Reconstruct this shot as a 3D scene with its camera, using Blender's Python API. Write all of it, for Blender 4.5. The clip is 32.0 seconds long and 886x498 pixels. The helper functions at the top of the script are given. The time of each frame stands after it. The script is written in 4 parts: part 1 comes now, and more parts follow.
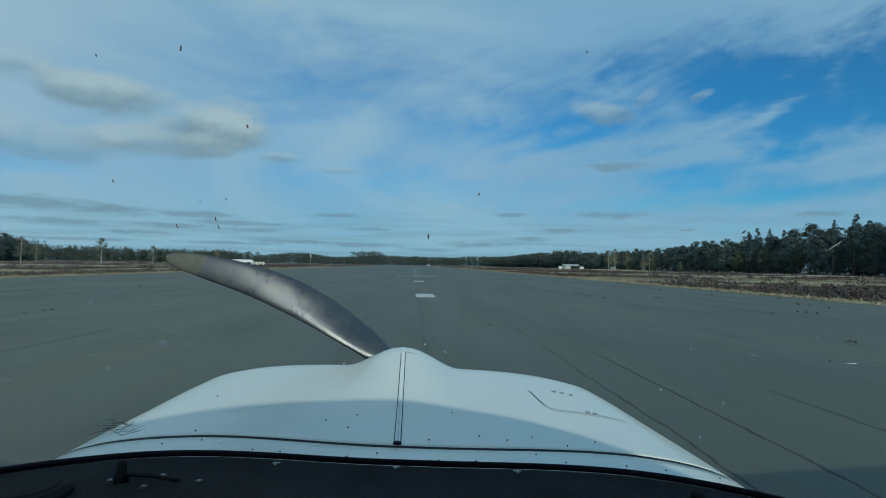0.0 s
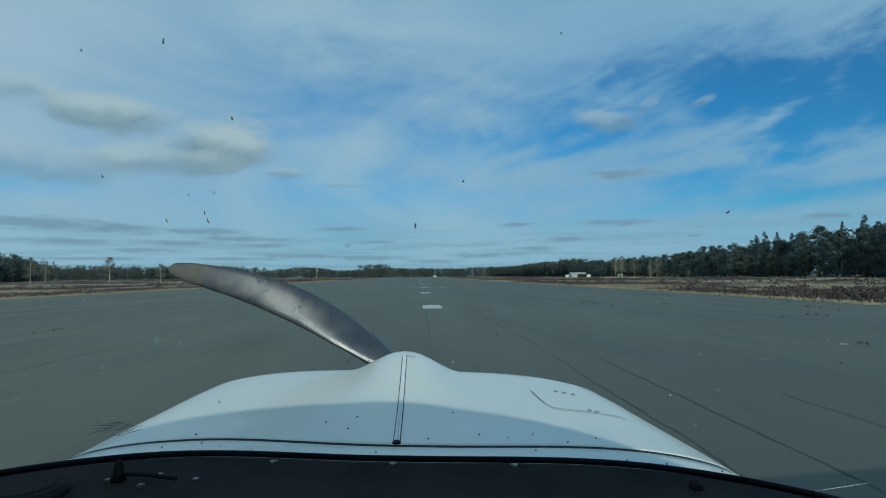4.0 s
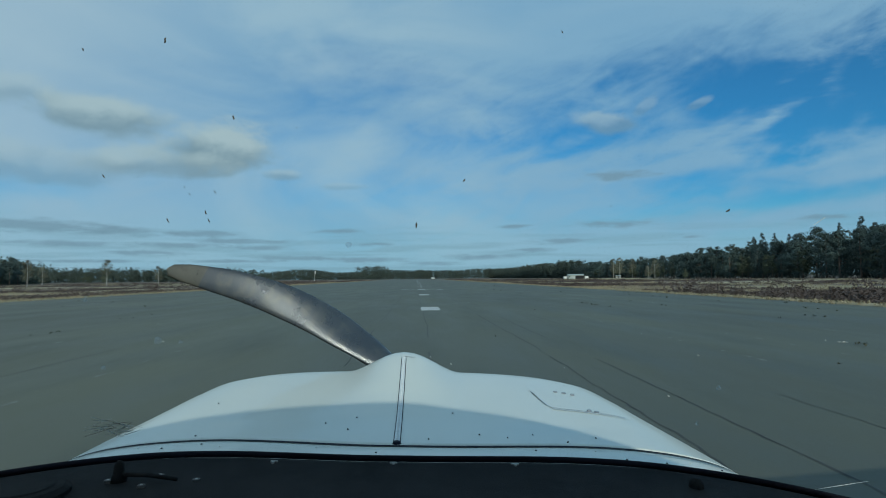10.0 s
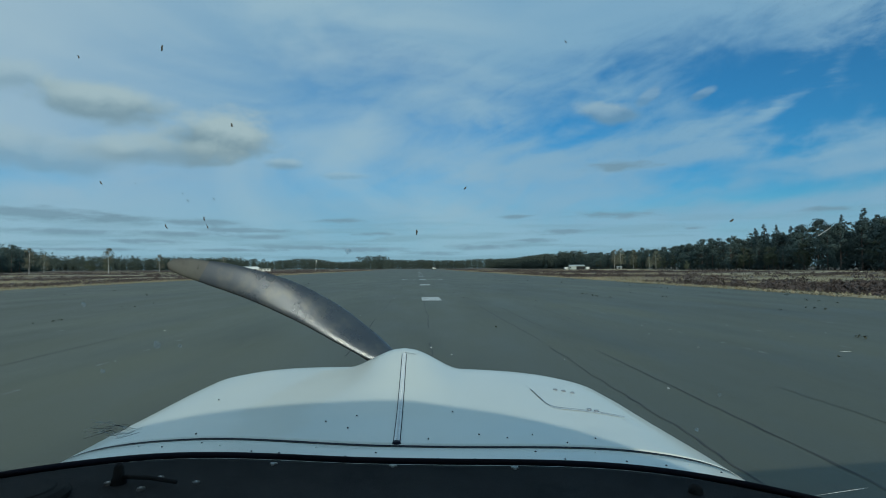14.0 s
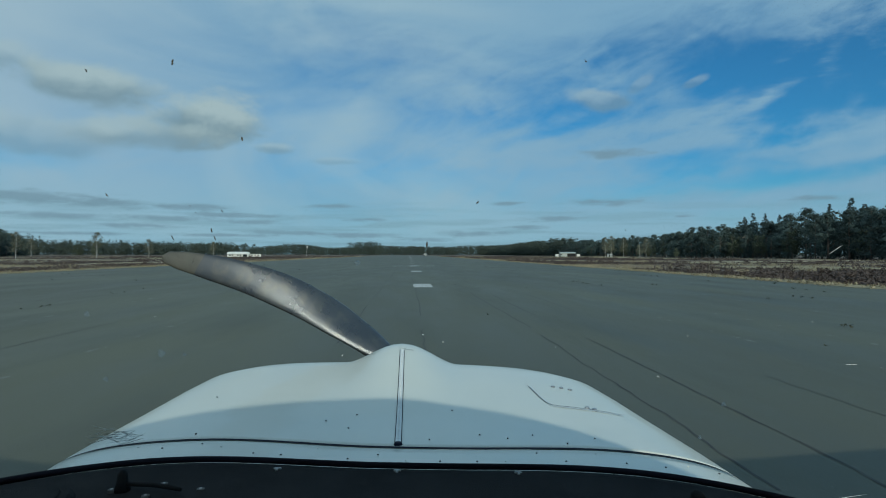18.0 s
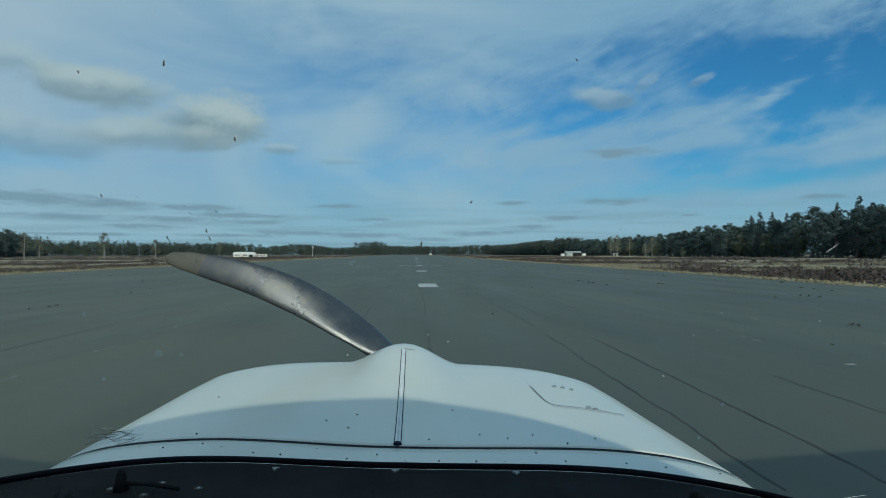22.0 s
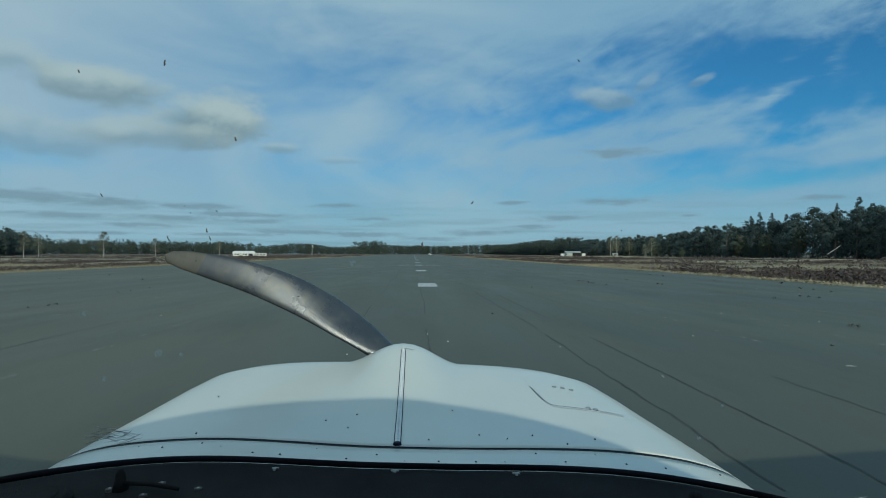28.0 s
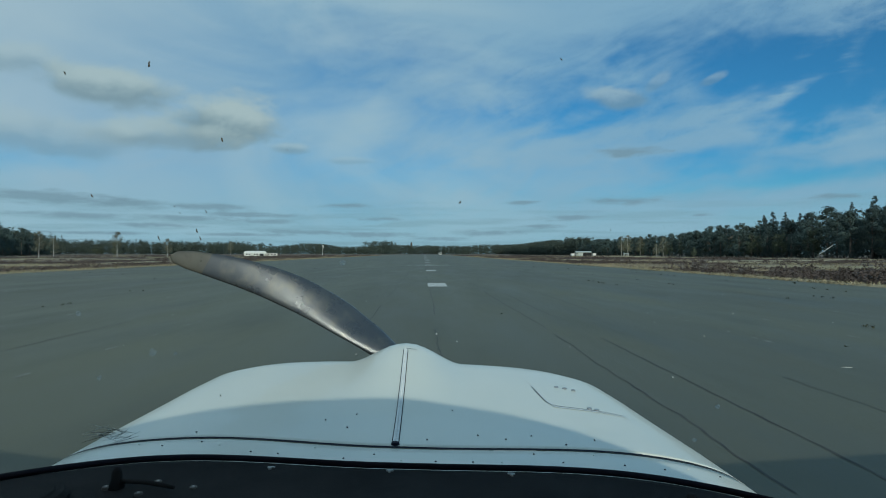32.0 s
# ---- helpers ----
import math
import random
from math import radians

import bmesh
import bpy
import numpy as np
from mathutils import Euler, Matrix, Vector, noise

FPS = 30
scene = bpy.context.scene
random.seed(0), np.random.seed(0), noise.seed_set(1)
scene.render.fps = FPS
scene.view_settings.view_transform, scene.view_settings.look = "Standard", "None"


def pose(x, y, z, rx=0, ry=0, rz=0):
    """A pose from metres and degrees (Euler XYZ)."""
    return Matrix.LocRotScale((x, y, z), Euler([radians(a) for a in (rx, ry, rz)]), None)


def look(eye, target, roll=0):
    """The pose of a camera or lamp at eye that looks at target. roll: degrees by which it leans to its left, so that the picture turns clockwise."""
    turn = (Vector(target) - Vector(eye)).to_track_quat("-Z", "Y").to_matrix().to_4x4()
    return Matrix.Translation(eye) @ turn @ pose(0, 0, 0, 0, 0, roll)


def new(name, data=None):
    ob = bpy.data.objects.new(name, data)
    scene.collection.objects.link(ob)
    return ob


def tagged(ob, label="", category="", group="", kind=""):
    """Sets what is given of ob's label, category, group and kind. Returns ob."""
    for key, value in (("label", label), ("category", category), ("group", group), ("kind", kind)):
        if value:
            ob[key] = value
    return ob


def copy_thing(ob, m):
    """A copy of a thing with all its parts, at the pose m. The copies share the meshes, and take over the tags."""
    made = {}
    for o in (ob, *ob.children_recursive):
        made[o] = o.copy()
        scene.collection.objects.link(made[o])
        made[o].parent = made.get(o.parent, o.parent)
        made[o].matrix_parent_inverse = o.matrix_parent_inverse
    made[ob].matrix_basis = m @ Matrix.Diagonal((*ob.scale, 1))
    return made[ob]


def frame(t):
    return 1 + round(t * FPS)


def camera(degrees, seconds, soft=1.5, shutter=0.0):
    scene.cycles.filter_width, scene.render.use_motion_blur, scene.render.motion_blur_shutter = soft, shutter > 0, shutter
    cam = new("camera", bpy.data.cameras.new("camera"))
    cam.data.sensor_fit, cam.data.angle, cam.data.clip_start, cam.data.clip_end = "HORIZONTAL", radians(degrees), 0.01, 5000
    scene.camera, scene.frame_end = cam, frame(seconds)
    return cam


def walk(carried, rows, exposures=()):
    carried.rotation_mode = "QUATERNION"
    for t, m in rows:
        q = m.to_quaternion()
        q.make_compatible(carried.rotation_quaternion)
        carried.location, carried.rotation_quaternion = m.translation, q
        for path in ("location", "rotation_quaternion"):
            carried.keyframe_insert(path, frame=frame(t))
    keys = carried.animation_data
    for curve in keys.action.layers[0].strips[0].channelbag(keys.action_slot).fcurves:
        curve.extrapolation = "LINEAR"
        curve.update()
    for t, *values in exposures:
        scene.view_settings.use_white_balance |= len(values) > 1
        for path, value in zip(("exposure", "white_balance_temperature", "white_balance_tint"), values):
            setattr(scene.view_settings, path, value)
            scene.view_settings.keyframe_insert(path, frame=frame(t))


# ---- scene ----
FIELD = 76.0
EYE = (0.0, 0.0, 1.6)          # the camera's mean place in the cabin, 1.6 m over the runway
cam = camera(FIELD, 32.0, soft=1.0)
PATH = [
    (0.0, -0.016, -0.002, 1.590, 91.59, -0.82, -3.13),
    (0.5, -0.010, -0.005, 1.575, 92.40, -0.79, -2.84),
    (1.0, -0.015, -0.004, 1.582, 91.92, 0.25, -3.33),
    (1.5, -0.023, -0.002, 1.590, 91.54, 0.02, -3.66),
    (2.0, -0.041, -0.007, 1.569, 92.71, -0.55, -4.37),
    (2.5, -0.050, -0.005, 1.581, 92.06, -0.78, -4.76),
    (3.0, -0.029, -0.006, 1.575, 92.32, 0.01, -3.94),
    (3.5, 0.005, -0.008, 1.561, 93.05, 0.60, -2.40),
    (5.5, -0.007, 0.002, 1.605, 90.69, 0.05, -2.90),
    (6.0, -0.003, 0.002, 1.607, 90.61, 0.16, -2.75),
    (6.5, 0.005, -0.004, 1.579, 92.05, 0.47, -2.40),
    (7.0, -0.002, -0.009, 1.556, 93.34, 0.66, -2.76),
    (7.5, -0.011, -0.011, 1.550, 93.65, 0.69, -3.21),
    (8.0, -0.012, -0.008, 1.563, 92.97, 0.42, -3.21),
    (8.5, -0.004, -0.006, 1.568, 92.65, 0.47, -2.85),
    (9.0, 0.004, -0.007, 1.566, 92.78, 0.56, -2.49),
    (9.5, 0.002, -0.007, 1.564, 92.87, 0.51, -2.55),
    (10.0, 0.000, -0.007, 1.564, 92.91, 0.64, -2.67),
    (10.5, -0.004, -0.008, 1.560, 93.12, 0.53, -2.84),
    (11.0, -0.003, -0.010, 1.552, 93.52, 0.73, -2.83),
    (11.5, -0.004, -0.011, 1.547, 93.81, 0.64, -2.84),
    (12.0, 0.004, -0.012, 1.539, 94.21, 0.75, -2.50),
    (12.5, 0.003, -0.010, 1.550, 93.63, 0.52, -2.47),
    (13.0, -0.001, -0.006, 1.569, 92.62, 0.50, -2.68),
    (13.5, -0.002, -0.004, 1.578, 92.14, 0.36, -2.75),
    (14.0, 0.001, -0.003, 1.582, 91.90, 0.34, -2.57),
    (14.5, -0.001, -0.002, 1.589, 91.56, 0.31, -2.67),
    (16.5, -0.005, 0.002, 1.607, 90.60, 0.14, -2.83),
    (17.0, -0.013, 0.003, 1.614, 90.21, -0.08, -3.18),
    (17.5, -0.015, 0.001, 1.606, 90.67, 0.11, -3.34),
    (18.0, -0.018, 0.002, 1.609, 90.52, -0.01, -3.45),
    (18.5, -0.019, 0.002, 1.610, 90.46, -0.06, -3.45),
    (19.0, -0.014, 0.002, 1.608, 90.55, -0.01, -3.24),
    (19.5, -0.019, 0.001, 1.607, 90.61, -0.01, -3.48),
    (20.0, -0.028, 0.003, 1.615, 90.18, -0.23, -3.88),
    (20.5, -0.029, 0.003, 1.614, 90.23, -0.23, -3.90),
    (21.0, -0.018, 0.001, 1.605, 90.69, 0.06, -3.46),
    (21.5, -0.009, 0.004, 1.615, 90.14, 0.04, -3.01),
    (22.0, -0.007, 0.002, 1.609, 90.49, 0.13, -2.91),
    (22.5, -0.005, 0.002, 1.608, 90.52, -0.01, -2.82),
    (23.0, -0.003, 0.003, 1.612, 90.30, 0.05, -2.73),
    (23.5, -0.001, 0.002, 1.608, 90.56, 0.07, -2.63),
    (24.0, 0.006, 0.002, 1.605, 90.66, 0.23, -2.30),
    (24.5, 0.007, 0.004, 1.615, 90.14, 0.03, -2.22),
    (25.0, 0.011, 0.003, 1.606, 90.64, 0.16, -2.06),
    (25.5, 0.015, 0.002, 1.604, 90.72, 0.30, -1.92),
    (27.5, -0.002, 0.002, 1.608, 90.54, 0.04, -2.68),
    (28.0, -0.008, 0.003, 1.610, 90.45, -0.04, -2.94),
    (28.5, 0.000, 0.001, 1.602, 90.87, 0.13, -2.57),
    (29.0, 0.005, 0.003, 1.611, 90.34, 0.10, -2.32),
    (29.5, 0.000, 0.003, 1.610, 90.42, 0.09, -2.57),
    (30.0, -0.002, 0.002, 1.605, 90.71, 0.10, -2.68),
    (30.5, 0.001, 0.002, 1.608, 90.54, -0.01, -2.52),
    (31.0, 0.006, 0.003, 1.608, 90.51, 0.06, -2.26),
    (31.5, 0.012, 0.002, 1.605, 90.69, 0.09, -1.97),
    (32.0, 0.013, 0.003, 1.610, 90.44, -0.01, -1.93),
]
walk(cam, [(t, pose(x, y, z, rx, ry, rz)) for t, x, y, z, rx, ry, rz in PATH],
     exposures=[(0.0, -0.03, 6160, -1.6), (7.0, 0.01, 6240, -1.0), (13.0, -0.01, 6370, -0.6), (20.0, -0.03, 6500, -0.4), (32.0, 0.0, 6560, -0.8)])


# ---------------------------------------------------------------- world, sun
SUN_ELEVATION, SUN_BEARING = 24.5, 171.0      # degrees; the bearing runs clockwise from straight ahead


def build_world():
    world = bpy.data.worlds.new("sky")
    world.use_nodes = True
    scene.world = world
    nt = world.node_tree
    nt.nodes.clear()
    link = nt.links.new

    def put(socket, v):
        if isinstance(v, (int, float)):
            socket.default_value = v
        elif isinstance(v, tuple):
            socket.default_value = (*v, 1.0) if len(socket.default_value) == 4 else v
        else:
            link(v, socket)

    def op(kind, a, b=0.0, c=0.0, clamp=False):
        n = nt.nodes.new("ShaderNodeMath")
        n.operation, n.use_clamp = kind, clamp
        for s, v in zip(n.inputs, (a, b, c)):
            put(s, v)
        return n.outputs[0]

    def ramp(v, lo, hi, a=0.0, b=1.0):
        n = nt.nodes.new("ShaderNodeMapRange")
        n.interpolation_type = "SMOOTHSTEP"
        for s, w in zip(n.inputs, (v, lo, hi, a, b)):
            put(s, w)
        return n.outputs[0]

    def mix(f, a, b):
        n = nt.nodes.new("ShaderNodeMix")
        n.data_type = "RGBA"
        put(n.inputs[0], f), put(n.inputs[6], a), put(n.inputs[7], b)
        return n.outputs[2]

    def vec(x, y, z=0.0):
        n = nt.nodes.new("ShaderNodeCombineXYZ")
        for s, v in zip(n.inputs, (x, y, z)):
            put(s, v)
        return n.outputs[0]

    def cloud_noise(v, scale, detail=6.0, rough=0.55, warp=0.0):
        n = nt.nodes.new("ShaderNodeTexNoise")
        put(n.inputs["Vector"], v)
        n.inputs["Scale"].default_value, n.inputs["Detail"].default_value = scale, detail
        n.inputs["Roughness"].default_value, n.inputs["Distortion"].default_value = rough, warp
        return n.outputs["Fac"]

    coord = nt.nodes.new("ShaderNodeTexCoord")
    split = nt.nodes.new("ShaderNodeSeparateXYZ")
    link(coord.outputs["Generated"], split.inputs[0])
    dx, dy, dz = split.outputs
    az = op("ARCTAN2", dx, dy)
    el = op("ARCSINE", op("MINIMUM", op("MAXIMUM", dz, -1.0), 1.0))

    sky = nt.nodes.new("ShaderNodeTexSky")
    sky.sky_type, sky.sun_disc = "NISHITA", False
    sky.sun_elevation, sky.sun_rotation = radians(SUN_ELEVATION), radians(SUN_BEARING)
    sky.air_density, sky.dust_density, sky.ozone_density = 1.0, 0.6, 2.2
    clear = nt.nodes.new("ShaderNodeVectorMath")
    clear.operation = "MULTIPLY"
    link(sky.outputs[0], clear.inputs[0])
    clear.inputs[1].default_value = (0.0165, 0.061, 0.092)
    col = clear.outputs[0]

    def blob(a, e, ra, re, tilt=0.0, ragged=0.35):
        """A soft, ragged patch of the sky round bearing a and height e (radians)."""
        u, v = op("SUBTRACT", az, a), op("SUBTRACT", el, e)
        c, s = math.cos(tilt), math.sin(tilt)
        p = op("DIVIDE", op("ADD", op("MULTIPLY", u, c), op("MULTIPLY", v, s)), ra)
        q = op("DIVIDE", op("SUBTRACT", op("MULTIPLY", v, c), op("MULTIPLY", u, s)), re)
        r = op("SQRT", op("ADD", op("MULTIPLY", p, p), op("MULTIPLY", q, q)))
        return op("ADD", r, op("MULTIPLY", op("SUBTRACT", ragged_noise, 0.5), ragged * 4))

    ragged_noise = cloud_noise(vec(op("MULTIPLY", az, 1.0), op("MULTIPLY", el, 1.8)), 9.0, 5.0, 0.6, 0.3)

    fine_noise = cloud_noise(vec(op("MULTIPLY", az, 1.0), op("MULTIPLY", el, 5.0), 4.4), 26.0, 5.0, 0.62, 0.2)

    # the high veil: an even sheet, torn open in blue gaps; bearing, height, half width, half height, tilt, depth
    sheet = cloud_noise(vec(op("ADD", az, op("MULTIPLY", el, 0.5)), op("MULTIPLY", el, 2.0), 3.7), 2.4, 6.0, 0.52, 1.0)
    wisp = cloud_noise(vec(op("MULTIPLY", op("ADD", az, op("MULTIPLY", el, 0.9)), 1.6),
                           op("MULTIPLY", op("SUBTRACT", el, op("MULTIPLY", az, 0.25)), 6.0), 1.3), 2.2, 6.0, 0.52, 1.2)
    veil = op("ADD", 0.80, op("MULTIPLY", op("SUBTRACT", sheet, 0.5), 0.75))
    gaps = [(0.54, 0.282, 0.19, 0.066, -0.06, 0.84), (0.70, 0.245, 0.14, 0.070, 0.2, 0.75), (0.13, 0.225, 0.15, 0.032, -0.10, 0.40),
            (0.25, 0.255, 0.10, 0.045, 0.0, 0.42), (0.49, 0.150, 0.12, 0.018, 0.12, 0.60), (0.62, 0.115, 0.15, 0.016, 0.16, 0.60),
            (-0.11, 0.375, 0.16, 0.060, -0.2, 0.30), (0.40, 0.105, 0.12, 0.018, 0.1, 0.40), (-0.66, 0.145, 0.16, 0.030, 0.0, 0.42),
            (-0.02, 0.150, 0.22, 0.030, 0.0, 0.25), (-0.20, 0.25, 0.10, 0.05, 0.2, 0.25)]
    for a, e, ra, re, tilt, deep in gaps:
        hole = ramp(blob(a, e, ra, re, tilt, 0.50), 1.8, 0.0, 0.0, deep)
        veil = op("SUBTRACT", veil, hole)
    curl = cloud_noise(vec(op("MULTIPLY", op("ADD", az, op("MULTIPLY", el, 0.5)), 1.4),
                           op("MULTIPLY", op("SUBTRACT", el, op("MULTIPLY", az, 0.32)), 4.2), 6.1), 5.0, 6.0, 0.54, 1.6)
    right = ramp(az, -0.25, 0.35)
    veil = op("ADD", veil, op("MULTIPLY", op("SUBTRACT", wisp, 0.5), op("ADD", 0.24, op("MULTIPLY", right, 0.20))))
    veil = op("ADD", veil, op("MULTIPLY", op("SUBTRACT", curl, 0.5), op("ADD", 0.20, op("MULTIPLY", right, 0.66))))
    bands = [(0.30, 0.195, 0.16, 0.012, 0.15, 0.42), (0.50, 0.225, 0.10, 0.010, 0.24, 0.45), (0.60, 0.248, 0.06, 0.009, 0.55, 0.40), (0.592, 0.272, 0.055, 0.015, 1.05, 0.22), (0.668, 0.256, 0.050, 0.014, -1.0, 0.16), (0.545, 0.222, 0.09, 0.009, 0.32, 0.42), (0.20, 0.212, 0.10, 0.010, 0.22, 0.36), (0.25, 0.165, 0.20, 0.014, 0.06, 0.25), (0.43, 0.175, 0.12, 0.010, 0.1, 0.3),
             (0.60, 0.160, 0.14, 0.010, 0.12, 0.35), (0.70, 0.14, 0.1, 0.009, 0.15, 0.35), (0.44, 0.262, 0.03, 0.05, 0.6, 0.35), (0.66, 0.27, 0.014, 0.05, -0.35, 0.35), (0.55, 0.09, 0.2, 0.012, 0.05, 0.4)]
    for a, e, ra, re, tilt, more in bands:
        veil = op("ADD", veil, ramp(op("ADD", blob(a, e, ra, re, tilt, 0.7), op("MULTIPLY", op("SUBTRACT", fine_noise, 0.5), 1.0)), 1.7, 0.0, 0.0, more))
    veil = op("ADD", veil, ramp(el, 0.33, 0.42, 0.0, 0.36))
    veil = op("ADD", veil, ramp(az, -0.1, -0.6, 0.0, 0.18))
    thick = ramp(veil, -0.10, 1.08, 0.05, 0.95)
    tone = mix(ramp(sheet, 0.35, 0.68), (0.222, 0.380, 0.560), (0.335, 0.472, 0.598))
    tone = mix(ramp(az, -0.15, -0.75, 0.0, 0.75), tone, (0.395, 0.502, 0.610))
    tone = mix(ramp(az, -0.05, 0.30, 0.0, 0.65), tone, (0.215, 0.382, 0.570))
    col = mix(thick, col, tone)
    col = mix(ramp(el, 0.15, 0.01, 0.0, 0.70), col, (0.285, 0.455, 0.585))

    # low cumulus with lit tops and grey undersides: bearing, height, half width, half height, tilt, strength
    cumulus = [(-0.570, 0.172, 0.15, 0.036, 0.0, 0.45), (-0.50, 0.250, 0.105, 0.034, -0.03, 0.85), (-0.335, 0.214, 0.100, 0.044, 0.12, 0.95), (-0.42, 0.186, 0.12, 0.028, 0.0, 0.6),
               (-0.62, 0.268, 0.08, 0.024, 0.1, 0.45), (-0.23, 0.176, 0.036, 0.012, 0.0, 0.5), (-0.13, 0.160, 0.05, 0.009, 0.0, 0.3),
               (0.335, 0.258, 0.070, 0.019, -0.22, 0.55), (0.480, 0.272, 0.022, 0.008, 0.35, 0.34), (0.395, 0.275, 0.030, 0.012, 0.6, 0.30)]
    billow = cloud_noise(vec(az, op("MULTIPLY", el, 1.5), 8.0), 11.0, 6.0, 0.6, 0.2)
    for a, e, ra, re, tilt, power in cumulus:
        body = op("ADD", op("SUBTRACT", 1.0, blob(a, e, ra, re, tilt, 0.16)), op("MULTIPLY", op("SUBTRACT", billow, 0.5), 1.5))
        body = ramp(body, -0.15, 0.50, 0.0, power)
        shade = ramp(op("ADD", op("SUBTRACT", el, e), op("MULTIPLY", op("SUBTRACT", billow, 0.5), re * 2.0)), re * 0.50, -re * 0.45)
        col = mix(body, col, mix(shade, (0.400, 0.490, 0.540), (0.205, 0.295, 0.365)))

    # flat grey streaks low over the horizon
    flat = [(0.255, 0.061, 0.042, 0.0055), (0.345, 0.088, 0.055, 0.0065), (0.12, 0.036, 0.055, 0.006), (0.20, 0.047, 0.034, 0.004),
            (-0.135, 0.083, 0.030, 0.005), (-0.08, 0.060, 0.032, 0.004), (-0.085, 0.032, 0.060, 0.007), (-0.36, 0.076, 0.045, 0.007),
            (-0.30, 0.064, 0.060, 0.006), (-0.385, 0.057, 0.050, 0.006), (-0.27, 0.053, 0.050, 0.006), (-0.47, 0.077, 0.050, 0.009),
            (-0.58, 0.082, 0.080, 0.013), (-0.55, 0.056, 0.060, 0.006), (-0.44, 0.045, 0.040, 0.005), (-0.52, 0.031, 0.080, 0.004),
            (-0.20, 0.036, 0.060, 0.006), (0.02, 0.026, 0.050, 0.004), (0.345, 0.168, 0.050, 0.009), (0.175, 0.089, 0.022, 0.004),
            (0.64, 0.083, 0.030, 0.004), (0.46, 0.062, 0.016, 0.003), (-0.31, 0.031, 0.060, 0.004)]
    for a, e, ra, re in flat:
        ra, re = ra * (1.3 if a < 0 else 1.05), re * (0.72 if a < 0 else 0.9)
        body = ramp(op("ADD", blob(a, e, ra, re, 0.0, 0.15), op("MULTIPLY", op("SUBTRACT", fine_noise, 0.5), 2.8)), 1.45, 0.15, 0.0, 0.74)
        col = mix(body, col, (0.180, 0.278, 0.368))
    bars = cloud_noise(vec(op("MULTIPLY", az, 2.2), op("MULTIPLY", el, 36.0), 2.0), 2.4, 4.0, 0.5, 0.2)
    col = mix(op("MULTIPLY", ramp(bars, 0.46, 0.66, 0.0, 0.50), ramp(el, 0.12, 0.03)), col, (0.195, 0.320, 0.410))

    back = nt.nodes.new("ShaderNodeBackground")
    put(back.inputs[0], col)
    back.inputs[1].default_value = 1.0
    outw = nt.nodes.new("ShaderNodeOutputWorld")
    link(back.outputs[0], outw.inputs[0])


build_world()
sun = new("sun", bpy.data.lights.new("sun", "SUN"))
sun.data.energy, sun.data.angle, sun.data.color = 2.5, radians(0.6), (1.0, 0.93, 0.82)
_e, _b = radians(SUN_ELEVATION), radians(SUN_BEARING)
sun.matrix_world = look((math.sin(_b) * math.cos(_e) * 50, math.cos(_b) * math.cos(_e) * 50, math.sin(_e) * 50), (0, 0, 0))


# ---------------------------------------------------------------- materials
def surface(name, a, b, scale=1.0, c=None, scale2=12.0, rough=0.8, bump=0.0, bump_scale=60.0, metal=0.0, stretch=(1, 1, 1),
            amount=0.6, coat=0.0, vary=0.0, rv=0.08):
    """A procedural surface: two base colours mixed at a coarse scale, a third at a fine one, and fine relief. Scales are per metre."""
    m = bpy.data.materials.new(name)
    m.use_nodes = True
    nt = m.node_tree
    bsdf = nt.nodes["Principled BSDF"]
    co = nt.nodes.new("ShaderNodeTexCoord")
    mp = nt.nodes.new("ShaderNodeMapping")
    mp.inputs["Scale"].default_value = stretch
    nt.links.new(co.outputs["Object"], mp.inputs[0])

    def tex(sc, det, ro=0.6):
        n = nt.nodes.new("ShaderNodeTexNoise")
        n.inputs["Scale"].default_value, n.inputs["Detail"].default_value, n.inputs["Roughness"].default_value = sc, det, ro
        nt.links.new(mp.outputs[0], n.inputs["Vector"])
        return n.outputs["Fac"]

    def rng(v, lo, hi, lo2=0.0, hi2=1.0):
        n = nt.nodes.new("ShaderNodeMapRange")
        for s, w in zip(n.inputs[1:5], (lo, hi, lo2, hi2)):
            s.default_value = w
        nt.links.new(v, n.inputs[0])
        return n.outputs[0]

    def mx(f, p, q):
        n = nt.nodes.new("ShaderNodeMix")
        n.data_type = "RGBA"
        nt.links.new(f, n.inputs[0])
        for s, w in ((n.inputs[6], p), (n.inputs[7], q)):
            if isinstance(w, tuple):
                s.default_value = (*w, 1)
            else:
                nt.links.new(w, s)
        return n.outputs[2]

    col = mx(rng(tex(scale, 5), 0.35, 0.65), a, b)
    if c:
        col = mx(rng(tex(scale2, 4), 0.48, 0.68, 0.0, amount), col, c)
    if vary:
        info = nt.nodes.new("ShaderNodeObjectInfo")
        h = nt.nodes.new("ShaderNodeHueSaturation")
        nt.links.new(rng(info.outputs["Random"], 0, 1, 1 - vary, 1 + vary), h.inputs["Value"])
        nt.links.new(col, h.inputs["Color"])
        col = h.outputs[0]
    nt.links.new(col, bsdf.inputs["Base Color"])
    nt.links.new(rng(tex(scale * 4, 4), 0.3, 0.7, max(rough - rv, 0.02), min(rough + rv, 1)), bsdf.inputs["Roughness"])
    bsdf.inputs["Metallic"].default_value = metal
    bsdf.inputs["Coat Weight"].default_value = coat
    if bump:
        bp = nt.nodes.new("ShaderNodeBump")
        bp.inputs["Strength"].default_value, bp.inputs["Distance"].default_value = bump, 0.01
        nt.links.new(tex(bump_scale, 6, 0.7), bp.inputs["Height"])
        nt.links.new(bp.outputs[0], bsdf.inputs["Normal"])
    return m


